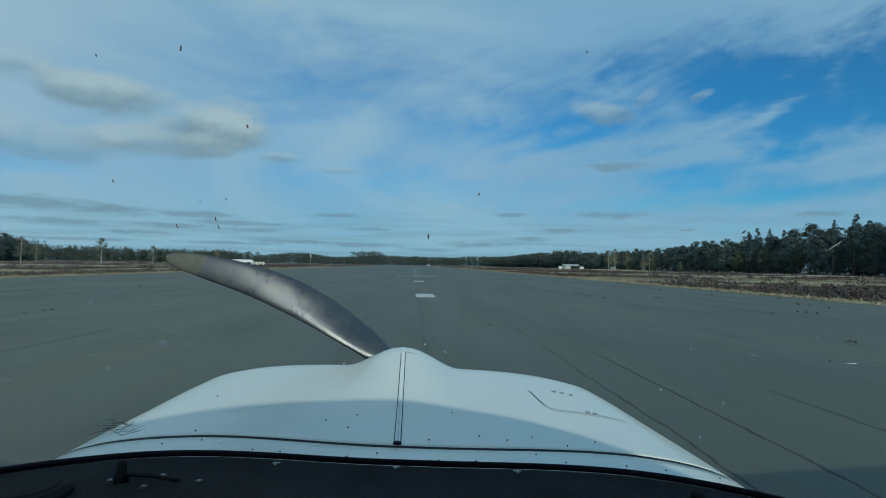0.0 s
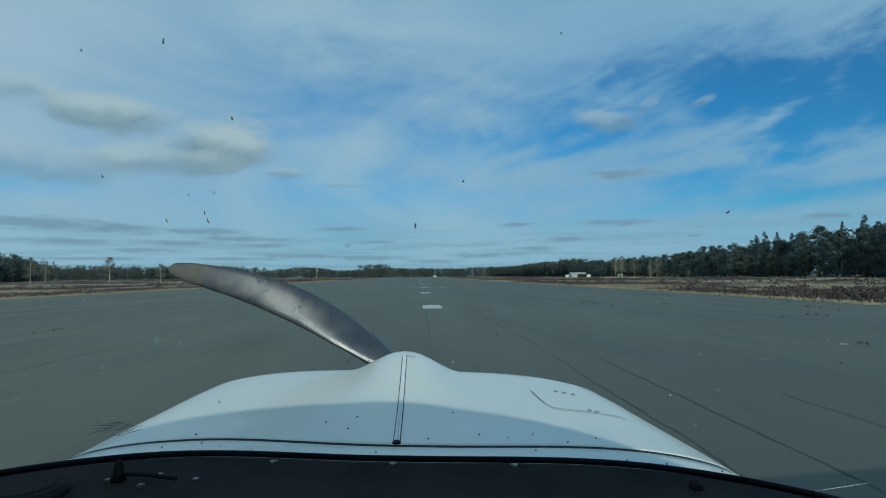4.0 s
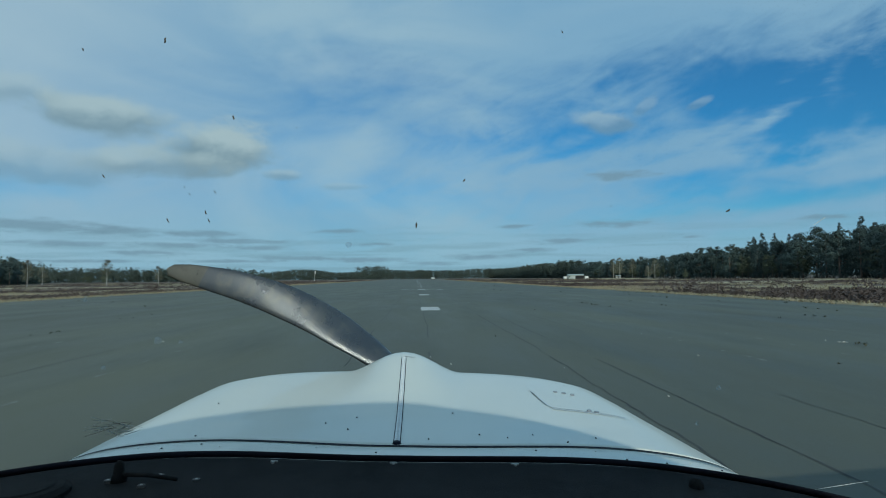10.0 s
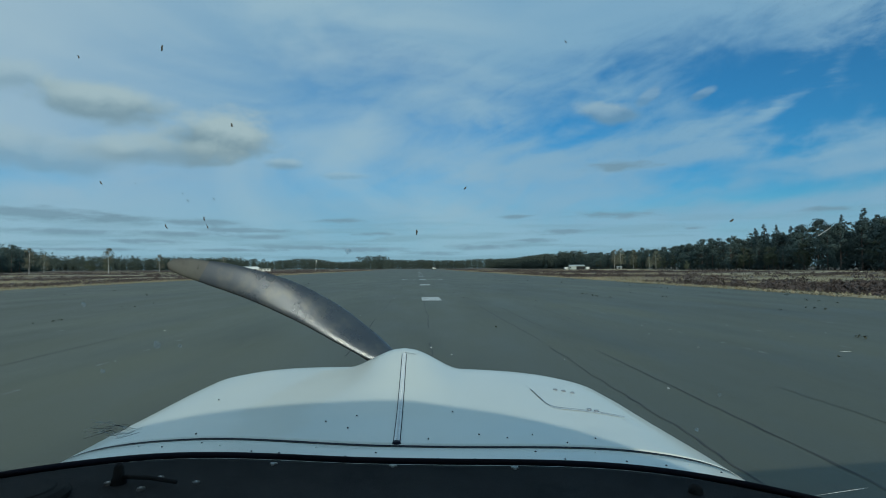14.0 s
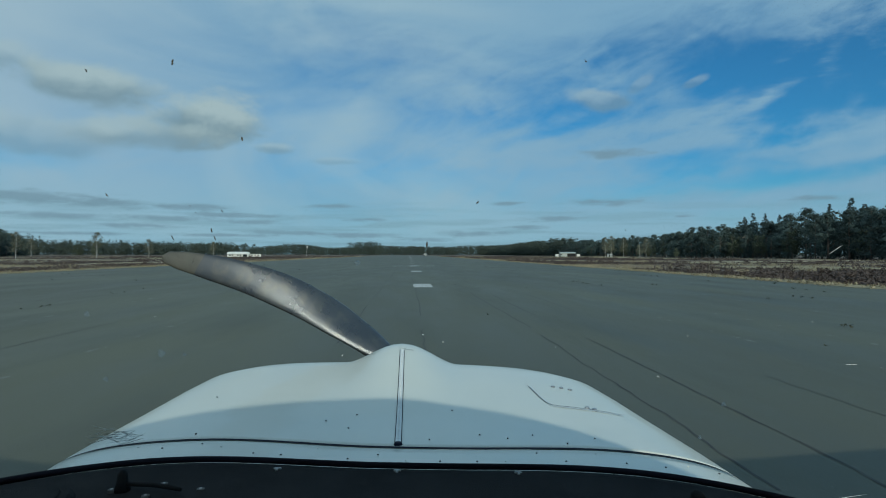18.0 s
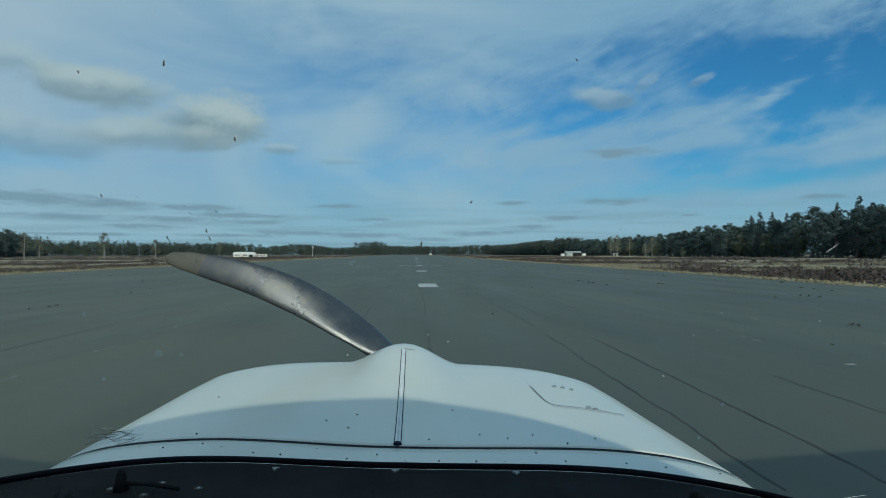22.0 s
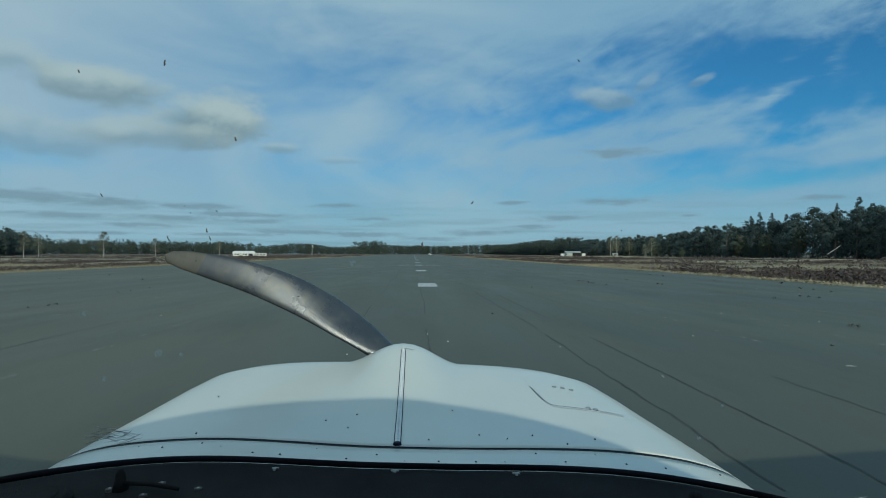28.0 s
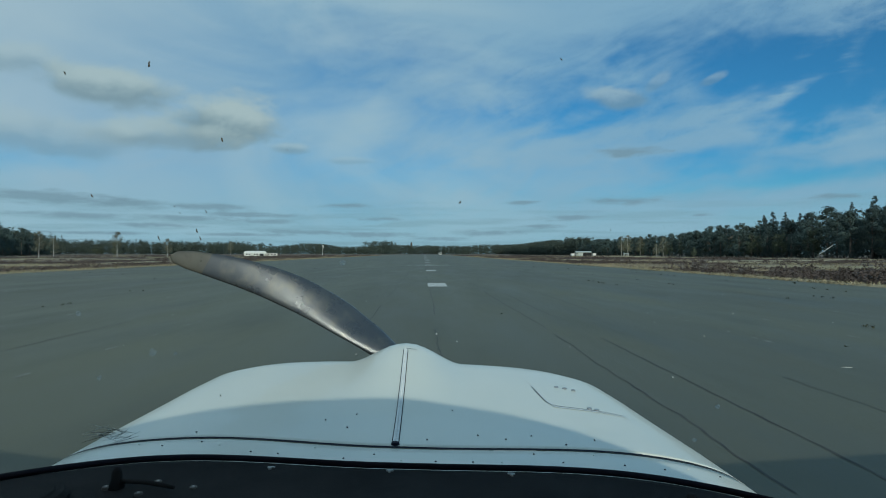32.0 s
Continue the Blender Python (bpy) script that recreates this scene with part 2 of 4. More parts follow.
def leafy(name, a, b, rough=0.75, vary=0.2):
    """Foliage: each clump of leaves has its own tone."""
    m = bpy.data.materials.new(name)
    m.use_nodes = True
    nt = m.node_tree
    bsdf = nt.nodes["Principled BSDF"]
    geo, info = nt.nodes.new("ShaderNodeNewGeometry"), nt.nodes.new("ShaderNodeObjectInfo")
    n = nt.nodes.new("ShaderNodeMix")
    n.data_type = "RGBA"
    n.inputs[6].default_value, n.inputs[7].default_value = (*a, 1), (*b, 1)
    nt.links.new(geo.outputs["Random Per Island"], n.inputs[0])
    h = nt.nodes.new("ShaderNodeHueSaturation")
    r = nt.nodes.new("ShaderNodeMapRange")
    r.inputs[3].default_value, r.inputs[4].default_value = 1 - vary, 1 + vary
    nt.links.new(info.outputs["Random"], r.inputs[0])
    nt.links.new(r.outputs[0], h.inputs["Value"])
    nt.links.new(n.outputs[2], h.inputs["Color"])
    nt.links.new(h.outputs[0], bsdf.inputs["Base Color"])
    bsdf.inputs["Roughness"].default_value = rough
    bsdf.inputs["Specular IOR Level"].default_value = 0.25
    return m


def plain(name, col, rough=0.5, metal=0.0):
    m = bpy.data.materials.new(name)
    m.use_nodes = True
    b = m.node_tree.nodes["Principled BSDF"]
    b.inputs["Base Color"].default_value = (*col, 1)
    b.inputs["Roughness"].default_value, b.inputs["Metallic"].default_value = rough, metal
    return m


def glass_sheet(name):
    """Clear acrylic: it lets light straight through and mirrors faintly at grazing angles."""
    m = bpy.data.materials.new(name)
    m.use_nodes = True
    nt = m.node_tree
    nt.nodes.remove(nt.nodes["Principled BSDF"])
    clear, gloss = nt.nodes.new("ShaderNodeBsdfTransparent"), nt.nodes.new("ShaderNodeBsdfGlossy")
    clear.inputs[0].default_value = (0.965, 0.985, 0.985, 1)
    gloss.inputs["Roughness"].default_value = 0.03
    fr, mixer = nt.nodes.new("ShaderNodeFresnel"), nt.nodes.new("ShaderNodeMixShader")
    fr.inputs[0].default_value = 1.12
    nt.links.new(fr.outputs[0], mixer.inputs[0])
    nt.links.new(clear.outputs[0], mixer.inputs[1]), nt.links.new(gloss.outputs[0], mixer.inputs[2])
    nt.links.new(mixer.outputs[0], nt.nodes["Material Output"].inputs[0])
    return m


ASPHALT = surface("weathered_asphalt", (0.073, 0.078, 0.059), (0.101, 0.107, 0.072), 0.16, (0.060, 0.067, 0.050), 0.55, 0.66, 0.7, 45, stretch=(1, 0.22, 1), amount=0.7)
SEALANT = surface("bitumen_crack_seal", (0.020, 0.021, 0.021), (0.052, 0.055, 0.050), 2.0, (0.085, 0.088, 0.078), 1.4, 0.75)
PAINT = surface("worn_white_runway_paint", (0.55, 0.57, 0.56), (0.42, 0.44, 0.43), 2.0, (0.11, 0.115, 0.11), 7.0, 0.8, 0.3, 40, amount=0.85)
FAINT = surface("faded_road_paint", (0.24, 0.25, 0.23), (0.17, 0.18, 0.165), 2.0, (0.09, 0.095, 0.085), 3.0, 0.85, amount=1.0)
SOIL = surface("heath_ground", (0.080, 0.064, 0.055), (0.110, 0.088, 0.066), 0.035, (0.17, 0.14, 0.10), 0.10, 0.95, 0.8, 9, amount=0.40, stretch=(1.6, 0.7, 1))
DRY_GRASS_GROUND = surface("dry_verge_turf", (0.25, 0.21, 0.125), (0.17, 0.16, 0.085), 0.12, (0.34, 0.29, 0.18), 0.8, 0.95, 0.8, 12, amount=0.6)
SAND = surface("pale_sandy_grass", (0.33, 0.28, 0.19), (0.25, 0.23, 0.13), 0.1, (0.40, 0.36, 0.27), 0.6, 0.95, 0.5, 9)
HEATHER = leafy("heather", (0.074, 0.058, 0.055), (0.098, 0.078, 0.070))
STRAW = leafy("dry_grass_blades", (0.20, 0.175, 0.11), (0.36, 0.32, 0.22))
WEED = leafy("joint_weeds", (0.030, 0.036, 0.026), (0.060, 0.064, 0.044))
PINE = leafy("pine_needles", (0.040, 0.066, 0.066), (0.062, 0.092, 0.084), 0.7, 0.3)
SPRUCE = leafy("spruce_needles", (0.030, 0.050, 0.052), (0.048, 0.072, 0.068), 0.7, 0.25)
BIRCH = leafy("autumn_birch_leaves", (0.105, 0.112, 0.076), (0.165, 0.162, 0.118), 0.7, 0.25)
BROAD = leafy("oak_leaves_turning", (0.046, 0.066, 0.044), (0.088, 0.100, 0.062), 0.7, 0.3)
FARWOOD = leafy("distant_woodland", (0.046, 0.068, 0.062), (0.078, 0.096, 0.076), 0.8, 0.0)
BARK = surface("pine_bark", (0.085, 0.072, 0.064), (0.125, 0.104, 0.09), 2.0, (0.045, 0.04, 0.037), 8.0, 0.9, stretch=(1, 1, 0.25))
BIRCH_BARK = surface("birch_bark", (0.46, 0.46, 0.44), (0.34, 0.34, 0.33), 3.0, (0.06, 0.055, 0.05), 6.0, 0.8, stretch=(0.4, 0.4, 3))
WHITE_PAINT = surface("gloss_white_aircraft_paint", (0.635, 0.655, 0.600), (0.605, 0.628, 0.575), 1.6, (0.555, 0.580, 0.530), 14.0, 0.33, coat=0.25, amount=0.3, rv=0.02)
SEAM = surface("dark_panel_gap", (0.008, 0.010, 0.022), (0.016, 0.018, 0.03), 20.0, rough=0.7)
SEAM.node_tree.nodes["Principled BSDF"].inputs["Specular IOR Level"].default_value = 0.08
HINGE = surface("painted_piano_hinge", (0.68, 0.71, 0.71), (0.60, 0.63, 0.64), 60.0, (0.38, 0.40, 0.42), 110.0, 0.45, amount=0.4)
BLACK = surface("black_vinyl_glareshield", (0.0150, 0.0175, 0.0200), (0.0250, 0.0285, 0.0315), 9.0, (0.020, 0.023, 0.025), 70.0, 0.7, 0.35, 500)
BLACK.node_tree.nodes["Principled BSDF"].inputs["Specular IOR Level"].default_value = 0.05
RUBBER = surface("black_rubber_seal", (0.005, 0.005, 0.010), (0.008, 0.008, 0.014), 12.0, rough=0.7)
RUBBER.node_tree.nodes["Principled BSDF"].inputs["Specular IOR Level"].default_value = 0.1
WASHER = surface("grey_cup_washer", (0.07, 0.075, 0.078), (0.05, 0.055, 0.058), 120.0, rough=0.6)
STEEL = surface("dull_steel_screw", (0.42, 0.43, 0.43), (0.3, 0.31, 0.32), 200.0, rough=0.4, metal=0.9)
PROP_GREY = surface("dark_anodised_propeller", (0.078, 0.086, 0.098), (0.110, 0.117, 0.124), 3.0, (0.17, 0.165, 0.14), 26.0, 0.30, 0.12, 300, metal=0.75, amount=0.35)
PROP_TIP = surface("worn_propeller_tip_paint", (0.16, 0.15, 0.12), (0.12, 0.115, 0.10), 8.0, (0.09, 0.085, 0.075), 30.0, 0.35, metal=0.6)
GREY_TRIM = surface("grey_cabin_trim", (0.10, 0.10, 0.105), (0.13, 0.13, 0.135), 4.0, rough=0.85)
BUG = surface("dried_insect_smear", (0.035, 0.042, 0.040), (0.095, 0.100, 0.092), 150.0, rough=0.8)
SCUFF = surface("scratched_acrylic", (0.62, 0.68, 0.70), (0.45, 0.50, 0.52), 200.0, rough=0.5)
def dusty(name, col, cover):
    """A thin, half-clear film of dust."""
    m = bpy.data.materials.new(name)
    m.use_nodes = True
    nt = m.node_tree
    nt.nodes.remove(nt.nodes["Principled BSDF"])
    clear, film, mixer = nt.nodes.new("ShaderNodeBsdfTransparent"), nt.nodes.new("ShaderNodeBsdfTranslucent"), nt.nodes.new("ShaderNodeMixShader")
    film.inputs[0].default_value = (*col, 1)
    mixer.inputs[0].default_value = cover
    nt.links.new(clear.outputs[0], mixer.inputs[1]), nt.links.new(film.outputs[0], mixer.inputs[2])
    nt.links.new(mixer.outputs[0], nt.nodes["Material Output"].inputs[0])
    return m


DUST = dusty("dust_film", (0.7, 0.74, 0.74), 0.16)
GLASS = glass_sheet("windscreen_acrylic")
HANGAR = surface("pale_green_corrugated_sheet", (0.36, 0.42, 0.38), (0.30, 0.36, 0.33), 0.6, (0.32, 0.34, 0.30), 4.0, 0.55)
ROOF = surface("light_metal_roof", (0.40, 0.44, 0.42), (0.33, 0.37, 0.36), 0.5, (0.4, 0.42, 0.4), 3.0, 0.5)
# near black: painted shade of the hangar door, and the van's bumper
DARK = surface("black_door_shade_and_bumper", (0.012, 0.013, 0.014), (0.02, 0.02, 0.02), 1.0, rough=0.9)
WALL = surface("white_render", (0.72, 0.72, 0.69), (0.64, 0.64, 0.61), 0.7, (0.5, 0.5, 0.47), 5.0, 0.8)
PANE = plain("dark_window_pane", (0.02, 0.025, 0.03), 0.08)


# ---------------------------------------------------------------- mesh helpers
def mesh_ob(name, verts, faces, mat, parent=None, label="", smooth=False, mats=None, slots=None):
    me = bpy.data.meshes.new(name)
    me.from_pydata([tuple(v) for v in verts], [], [tuple(f) for f in faces])
    for m in (mats or [mat]):
        me.materials.append(m)
    if slots is not None:
        me.polygons.foreach_set("material_index", slots)
    if smooth:
        me.polygons.foreach_set("use_smooth", [True] * len(me.polygons))
    me.update()
    ob = new(name, me)
    if parent:
        ob.parent = parent
    if label:
        ob["label"] = label
    return ob


def part(name, bm, mat, parent=None, label="", smooth=False):
    me = bpy.data.meshes.new(name)
    bm.normal_update()
    bm.to_mesh(me)
    bm.free()
    me.materials.append(mat)
    if smooth:
        me.polygons.foreach_set("use_smooth", [True] * len(me.polygons))
    ob = new(name, me)
    if parent:
        ob.parent = parent
    if label:
        ob["label"] = label
    return ob


def box_bm(x0, y0, z0, x1, y1, z1, bevel=0.0, bm=None):
    bm = bm or bmesh.new()
    made = bmesh.ops.create_cube(bm, size=1, matrix=Matrix.Translation(((x0 + x1) / 2, (y0 + y1) / 2, (z0 + z1) / 2)) @ Matrix.Diagonal((x1 - x0, y1 - y0, z1 - z0, 1)))
    if bevel:
        bmesh.ops.bevel(bm, geom=list({e for v in made["verts"] for e in v.link_edges}), offset=bevel, segments=2, affect="EDGES")
    return bm


def tube(points, radii, sides=7):
    """Rings round a line of points: vertices and faces of a closed, tapered tube."""
    verts, faces = [], []
    for i, (p, r) in enumerate(zip(points, radii)):
        p = Vector(p)
        a, b = Vector(points[max(i - 1, 0)]), Vector(points[min(i + 1, len(points) - 1)])
        d = (b - a).normalized()
        u = d.cross(Vector((0, 0, 1)) if abs(d.z) < 0.9 else Vector((1, 0, 0))).normalized()
        w = d.cross(u)
        for k in range(sides):
            t = 2 * math.pi * k / sides
            verts.append(p + (u * math.cos(t) + w * math.sin(t)) * r)
    for i in range(len(points) - 1):
        for k in range(sides):
            faces.append((i * sides + k, i * sides + (k + 1) % sides, (i + 1) * sides + (k + 1) % sides, (i + 1) * sides + k))
    faces.append(tuple(range(sides - 1, -1, -1)))
    faces.append(tuple((len(points) - 1) * sides + k for k in range(sides)))
    return verts, faces


def grid_faces(rows, cols, wrap=False):
    out = []
    for i in range(rows - 1):
        for j in range(cols if wrap else cols - 1):
            k = (j + 1) % cols
            out.append((i * cols + j, i * cols + k, (i + 1) * cols + k, (i + 1) * cols + j))
    return out


# ---------------------------------------------------------------- ground, runway
LEFT_EDGE, RIGHT_EDGE, RUNWAY_END = -32.5, 21.6, 760.0
STRIPE_X = 0.68


def swell(x, y):
    """Gentle heave of the heath; flat by the runway."""
    away = max(LEFT_EDGE - x, x - RIGHT_EDGE, 0.0)
    f = min(away / 40.0, 1.0)
    return f * (0.45 * noise.noise((x * 0.016, y * 0.016, 0.3)) + 0.15 * noise.noise((x * 0.07, y * 0.07, 4.0)))


def build_ground():
    xs = sorted({-4500.0, -2500.0, -1500.0, 1500.0, 2500.0, 4500.0, *[float(v) for v in range(-900, 901, 20)], *[float(v) for v in range(-80, 81, 5)]})
    ys = sorted({-4500.0, -1500.0, -600.0, 1600.0, 2600.0, 4500.0, *[float(v) for v in range(-200, 1201, 20)], *[float(v) for v in range(0, 201, 6)]})
    verts = [(x, y, -0.03 + (swell(x, y) if abs(x) < 890 and -190 < y < 1190 else 0.0)) for y in ys for x in xs]
    tagged(mesh_ob("ground", verts, grid_faces(len(ys), len(xs)), SOIL, smooth=True),
           "brown heath ground with dry grass and sandy patches", "ground", kind="structure")
    verts = [(LEFT_EDGE, -300, 0), (RIGHT_EDGE, -300, 0), (RIGHT_EDGE, RUNWAY_END, 0), (LEFT_EDGE, RUNWAY_END, 0),
             (LEFT_EDGE, -300, -0.3), (RIGHT_EDGE, -300, -0.3), (RIGHT_EDGE, RUNWAY_END, -0.3), (LEFT_EDGE, RUNWAY_END, -0.3)]
    faces = [(0, 1, 2, 3), (7, 6, 5, 4), (0, 4, 5, 1), (1, 5, 6, 2), (2, 6, 7, 3), (3, 7, 4, 0)]
    runway = mesh_ob("runway", verts, faces, ASPHALT)
    tagged(runway, "wide old runway of weathered grey-green asphalt", "runway", kind="structure")
    return runway


runway = build_ground()


def ribbon(name, mat, line, half, z, label="", parent=None, jitter=0.0, lift=0.0):
    """A strip that lies along a line of (x, y), with ragged edges."""
    verts, faces = [], []
    for i, (x, y) in enumerate(line):
        a = half * (1 + jitter * noise.noise((x * 0.9, y * 1.7, 1.0)))
        b = half * (1 + jitter * noise.noise((x * 0.9, y * 1.7, 9.0)))
        verts += [(x - a, y, z), (x + b, y, z + lift)]
        if i:
            faces.append((2 * i - 2, 2 * i - 1, 2 * i + 1, 2 * i))
    return mesh_ob(name, verts, faces, mat, parent, label)


def build_verge(side):
    """The strip of dry turf that creeps over the runway's edge."""
    edge = RIGHT_EDGE if side > 0 else LEFT_EDGE
    verts, n = [], 0
    for i in range(420):
        y = -20 + i * 0.9 + (i * 0.035) ** 2.6
        inner = edge - side * (0.10 + 0.35 * noise.noise((side * 3, y * 0.21, 0)) + 0.2 * noise.noise((side, y * 0.9, 5)))
        outer = edge + side * (2.2 + 1.3 * noise.noise((7, y * 0.05, side)) + 0.6 * noise.noise((2, y * 0.5, side)))
        for k in range(4):
            x = inner + (outer - inner) * k / 3
            verts.append((x, y, (0.012, 0.07, 0.075, 0.0)[k] + swell(x, y) + 0.03 * noise.noise((x, y, 2)) * (0 < k < 3)))
    faces = grid_faces(420, 4)
    if side < 0:
        faces = [f[::-1] for f in faces]
    tagged(mesh_ob("verge", verts, faces, DRY_GRASS_GROUND, smooth=True), "strip of dry yellow turf along the runway edge", "verge", kind="structure")


build_verge(1), build_verge(-1)


PATCHES = []


def build_patch(cx, cy, rx, ry, mat, label, name="sandy_patch"):
    PATCHES.append((cx, cy, rx, ry))
    verts, faces = [(cx, cy, swell(cx, cy) + 0.06)], []
    n = 40
    for ring, s in ((1, 0.55), (2, 1.0)):
        for k in range(n):
            t = 2 * math.pi * k / n
            r = s * (1 + 0.3 * noise.noise((math.cos(t) * 1.5 + cx, math.sin(t) * 1.5 + cy, ring)))
            x, y = cx + rx * r * math.cos(t), cy + ry * r * math.sin(t)
            verts.append((x, y, swell(x, y) + (0.06 if ring == 1 else 0.0)))
    for k in range(n):
        faces.append((0, 1 + k, 1 + (k + 1) % n))
        faces.append((1 + k, 1 + n + k, 1 + n + (k + 1) % n, 1 + (k + 1) % n))
    tagged(mesh_ob(name, verts, faces, mat, smooth=True), label, "ground", kind="structure")


build_patch(96, 305, 40, 34, SAND, "mown pale grass in front of the hangar", "lawn")
build_patch(44, 62, 10, 9, DRY_GRASS_GROUND, "patch of dry yellow grass in the heather", "grass_patch")
build_patch(70, 120, 22, 8, SAND, "pale sandy clearing in the heather", "sandy_patch")
build_patch(84, 190, 26, 12, DRY_GRASS_GROUND, "patch of dry yellow grass in the heather", "grass_patch")
build_patch(103, 150, 9, 34, SAND, "pale sandy strip before the forest", "sandy_patch")
build_patch(100, 232, 10, 36, SAND, "pale sandy strip before the forest", "sandy_patch")
build_patch(58, 96, 9, 14, DRY_GRASS_GROUND, "patch of dry yellow grass in the heather", "grass_patch")
build_patch(38, 128, 6, 26, DRY_GRASS_GROUND, "patch of dry yellow grass in the heather", "grass_patch")
build_patch(-48, 110, 8, 22, SAND, "pale sandy clearing in the heather", "sandy_patch")
build_patch(-74, 190, 16, 22, DRY_GRASS_GROUND, "patch of dry yellow grass in the heather", "grass_patch")
build_patch(-60, 74, 16, 8, DRY_GRASS_GROUND, "patch of dry yellow grass in the heather", "grass_patch")
build_patch(-95, 150, 38, 12, SAND, "pale sandy clearing in the heather", "sandy_patch")
build_patch(-150, 260, 60, 18, DRY_GRASS_GROUND, "patch of dry yellow grass in the heather", "grass_patch")
build_patch(-95, 330, 42, 12, SAND, "mown pale grass in front of the white building", "lawn")


# ---------------------------------------------------------------- runway markings
def build_stripe(x, y, w, l):
    bm = bmesh.new()
    bmesh.ops.create_grid(bm, x_segments=6, y_segments=12, size=0.5)
    for v in bm.verts:
        edge = max(abs(v.co.x), abs(v.co.y)) > 0.499
        v.co = Vector((v.co.x * w, v.co.y * l, 0.004))
        if edge:
            v.co.x += random.uniform(-0.02, 0.02)
            v.co.y += random.uniform(-0.03, 0.03)
    ob = part("centreline_stripe", bm, PAINT)
    ob.matrix_world = pose(x, y, 0)
    tagged(ob, "worn white centreline block painted on the runway", "runway marking", "centreline blocks", "structure")


for k in range(26):
    build_stripe(STRIPE_X, 4.9 + 24.2 * k, 0.95, 3.2)


def build_ring(cx, cy, r, w):
    n, verts = 72, []
    for k in range(n):
        t = 2 * math.pi * k / n
        for q in (r - w / 2, r + w / 2):
            verts.append((cx + q * math.cos(t), cy + q * math.sin(t), 0.004))
    faces = [(2 * k, 2 * k + 1, (2 * k + 3) % (2 * n), (2 * k + 2) % (2 * n)) for k in range(n)]
    tagged(mesh_ob("painted_ring", verts, faces, PAINT), "worn white ring painted round a centreline block", "runway marking", kind="structure")


build_ring(STRIPE_X, 77.5, 2.7, 0.3)


def wander(x, y0, y1, step, amp, seed):
    out, y = [], y0
    while y < y1:
        out.append((x + amp * noise.noise((seed, y * 0.12, 0)) + amp * 0.35 * noise.noise((seed, y * 0.9, 3)) + 0.034 * noise.noise((seed, y * 3.1, 8)), y))
        y += step * (1 + y / 25)
    return out


CRACKS = [-16.5, -11.2, -6.9, -1.3, 0.25, 2.6, 3.3, 4.7, 9.6, 12.8, 17.6]
for i, x in enumerate(CRACKS):
    y = random.uniform(2.0, 6.0)
    while y < 120:
        run = random.uniform(2.5, 12) * (1 + y / 40)
        ribbon("sealed_crack", SEALANT, wander(x, y, y + run, 0.12, 0.12, i * 3.1), random.uniform(0.006, 0.014), 0.003, parent=runway, jitter=0.9)
        y += run + random.uniform(1.0, 9.0) * (1 + y / 50) * (0.5 if abs(x) < 4 else 1.3)
def faded_line(x, y0, y1, w, seed):
    """What is left of a painted guide line: a row of ragged flecks, as one mesh."""
    rng = random.Random(seed)
    verts, faces, y = [], [], y0
    while y < y1:
        run, k = rng.uniform(0.05, 0.32) * (1 + y / 40), len(verts)
        for i in range(5):
            half = w * rng.uniform(0.35, 1.0) * (0.3 if i in (0, 4) else 1.0)
            mid = x + rng.uniform(-0.4, 0.4) * w + 0.05 * noise.noise((seed, y * 0.2, 0))
            verts += [(mid - half, y + run * i / 4, 0.004), (mid + half, y + run * i / 4 + rng.uniform(-0.03, 0.03), 0.004)]
            if i:
                faces.append((k + 2 * i - 2, k + 2 * i - 1, k + 2 * i + 1, k + 2 * i))
        y += run + rng.expovariate(1.6) * (1 + y / 40)
    tagged(mesh_ob("faded_line", verts, faces, FAINT), "faint, half-worn white guide line on the asphalt", "runway marking", kind="structure")


for i, (x, y0, y1, w) in enumerate(((-5.3, 7.5, 15.0, 0.045), (-9.3, 11.0, 26.0, 0.05), (-9.2, 30.0, 62.0, 0.06), (8.3, 9.6, 15.0, 0.05),
                                    (16.0, 17.0, 34.0, 0.07), (-17.5, 20.0, 27.0, 0.06), (6.3, 10.0, 24.0, 0.05), (11.4, 14.0, 44.0, 0.06))):
    faded_line(x, y0, y1, w, i)


# ---------------------------------------------------------------- plants
def strew(rng, clumps, spread, flat=0.7):
    """Places of leaves strewn round clumps: an (n, 3) array of clump centres, and the spread of each."""
    off = rng.normal(size=clumps.shape)
    off /= np.linalg.norm(off, axis=1, keepdims=True) + 1e-9
    off *= (rng.random((len(clumps), 1)) ** 0.35) * spread.reshape(-1, 1)
    off[:, 2] *= flat
    return clumps + off


def leaves(rng, c, n, size):
    """Corners of leaf cards at the places c, four a card, lying square to the directions n."""
    n = n / (np.linalg.norm(n, axis=1, keepdims=True) + 1e-9)
    n = n + 0.30 * rng.normal(size=c.shape)
    u = np.cross(n, rng.normal(size=c.shape))
    u /= np.linalg.norm(u, axis=1, keepdims=True) + 1e-9
    w = np.cross(n, u)
    w /= np.linalg.norm(w, axis=1, keepdims=True) + 1e-9
    s = size * rng.uniform(0.55, 1.25, (len(c), 1))
    return np.stack([c - u * s, c - w * s * 0.7, c + u * s, c + w * s * 0.7], 1)


def outward(rng, c, clump, middle):
    """Directions that point out of each clump and out of the whole crown."""
    a, b = c - clump, (c - middle) * np.array((1, 1, 0.5))
    a /= np.linalg.norm(a, axis=1, keepdims=True) + 1e-9
    b /= np.linalg.norm(b, axis=1, keepdims=True) + 1e-9
    return 0.6 * a + 0.6 * b + np.array((0, 0, 0.25))


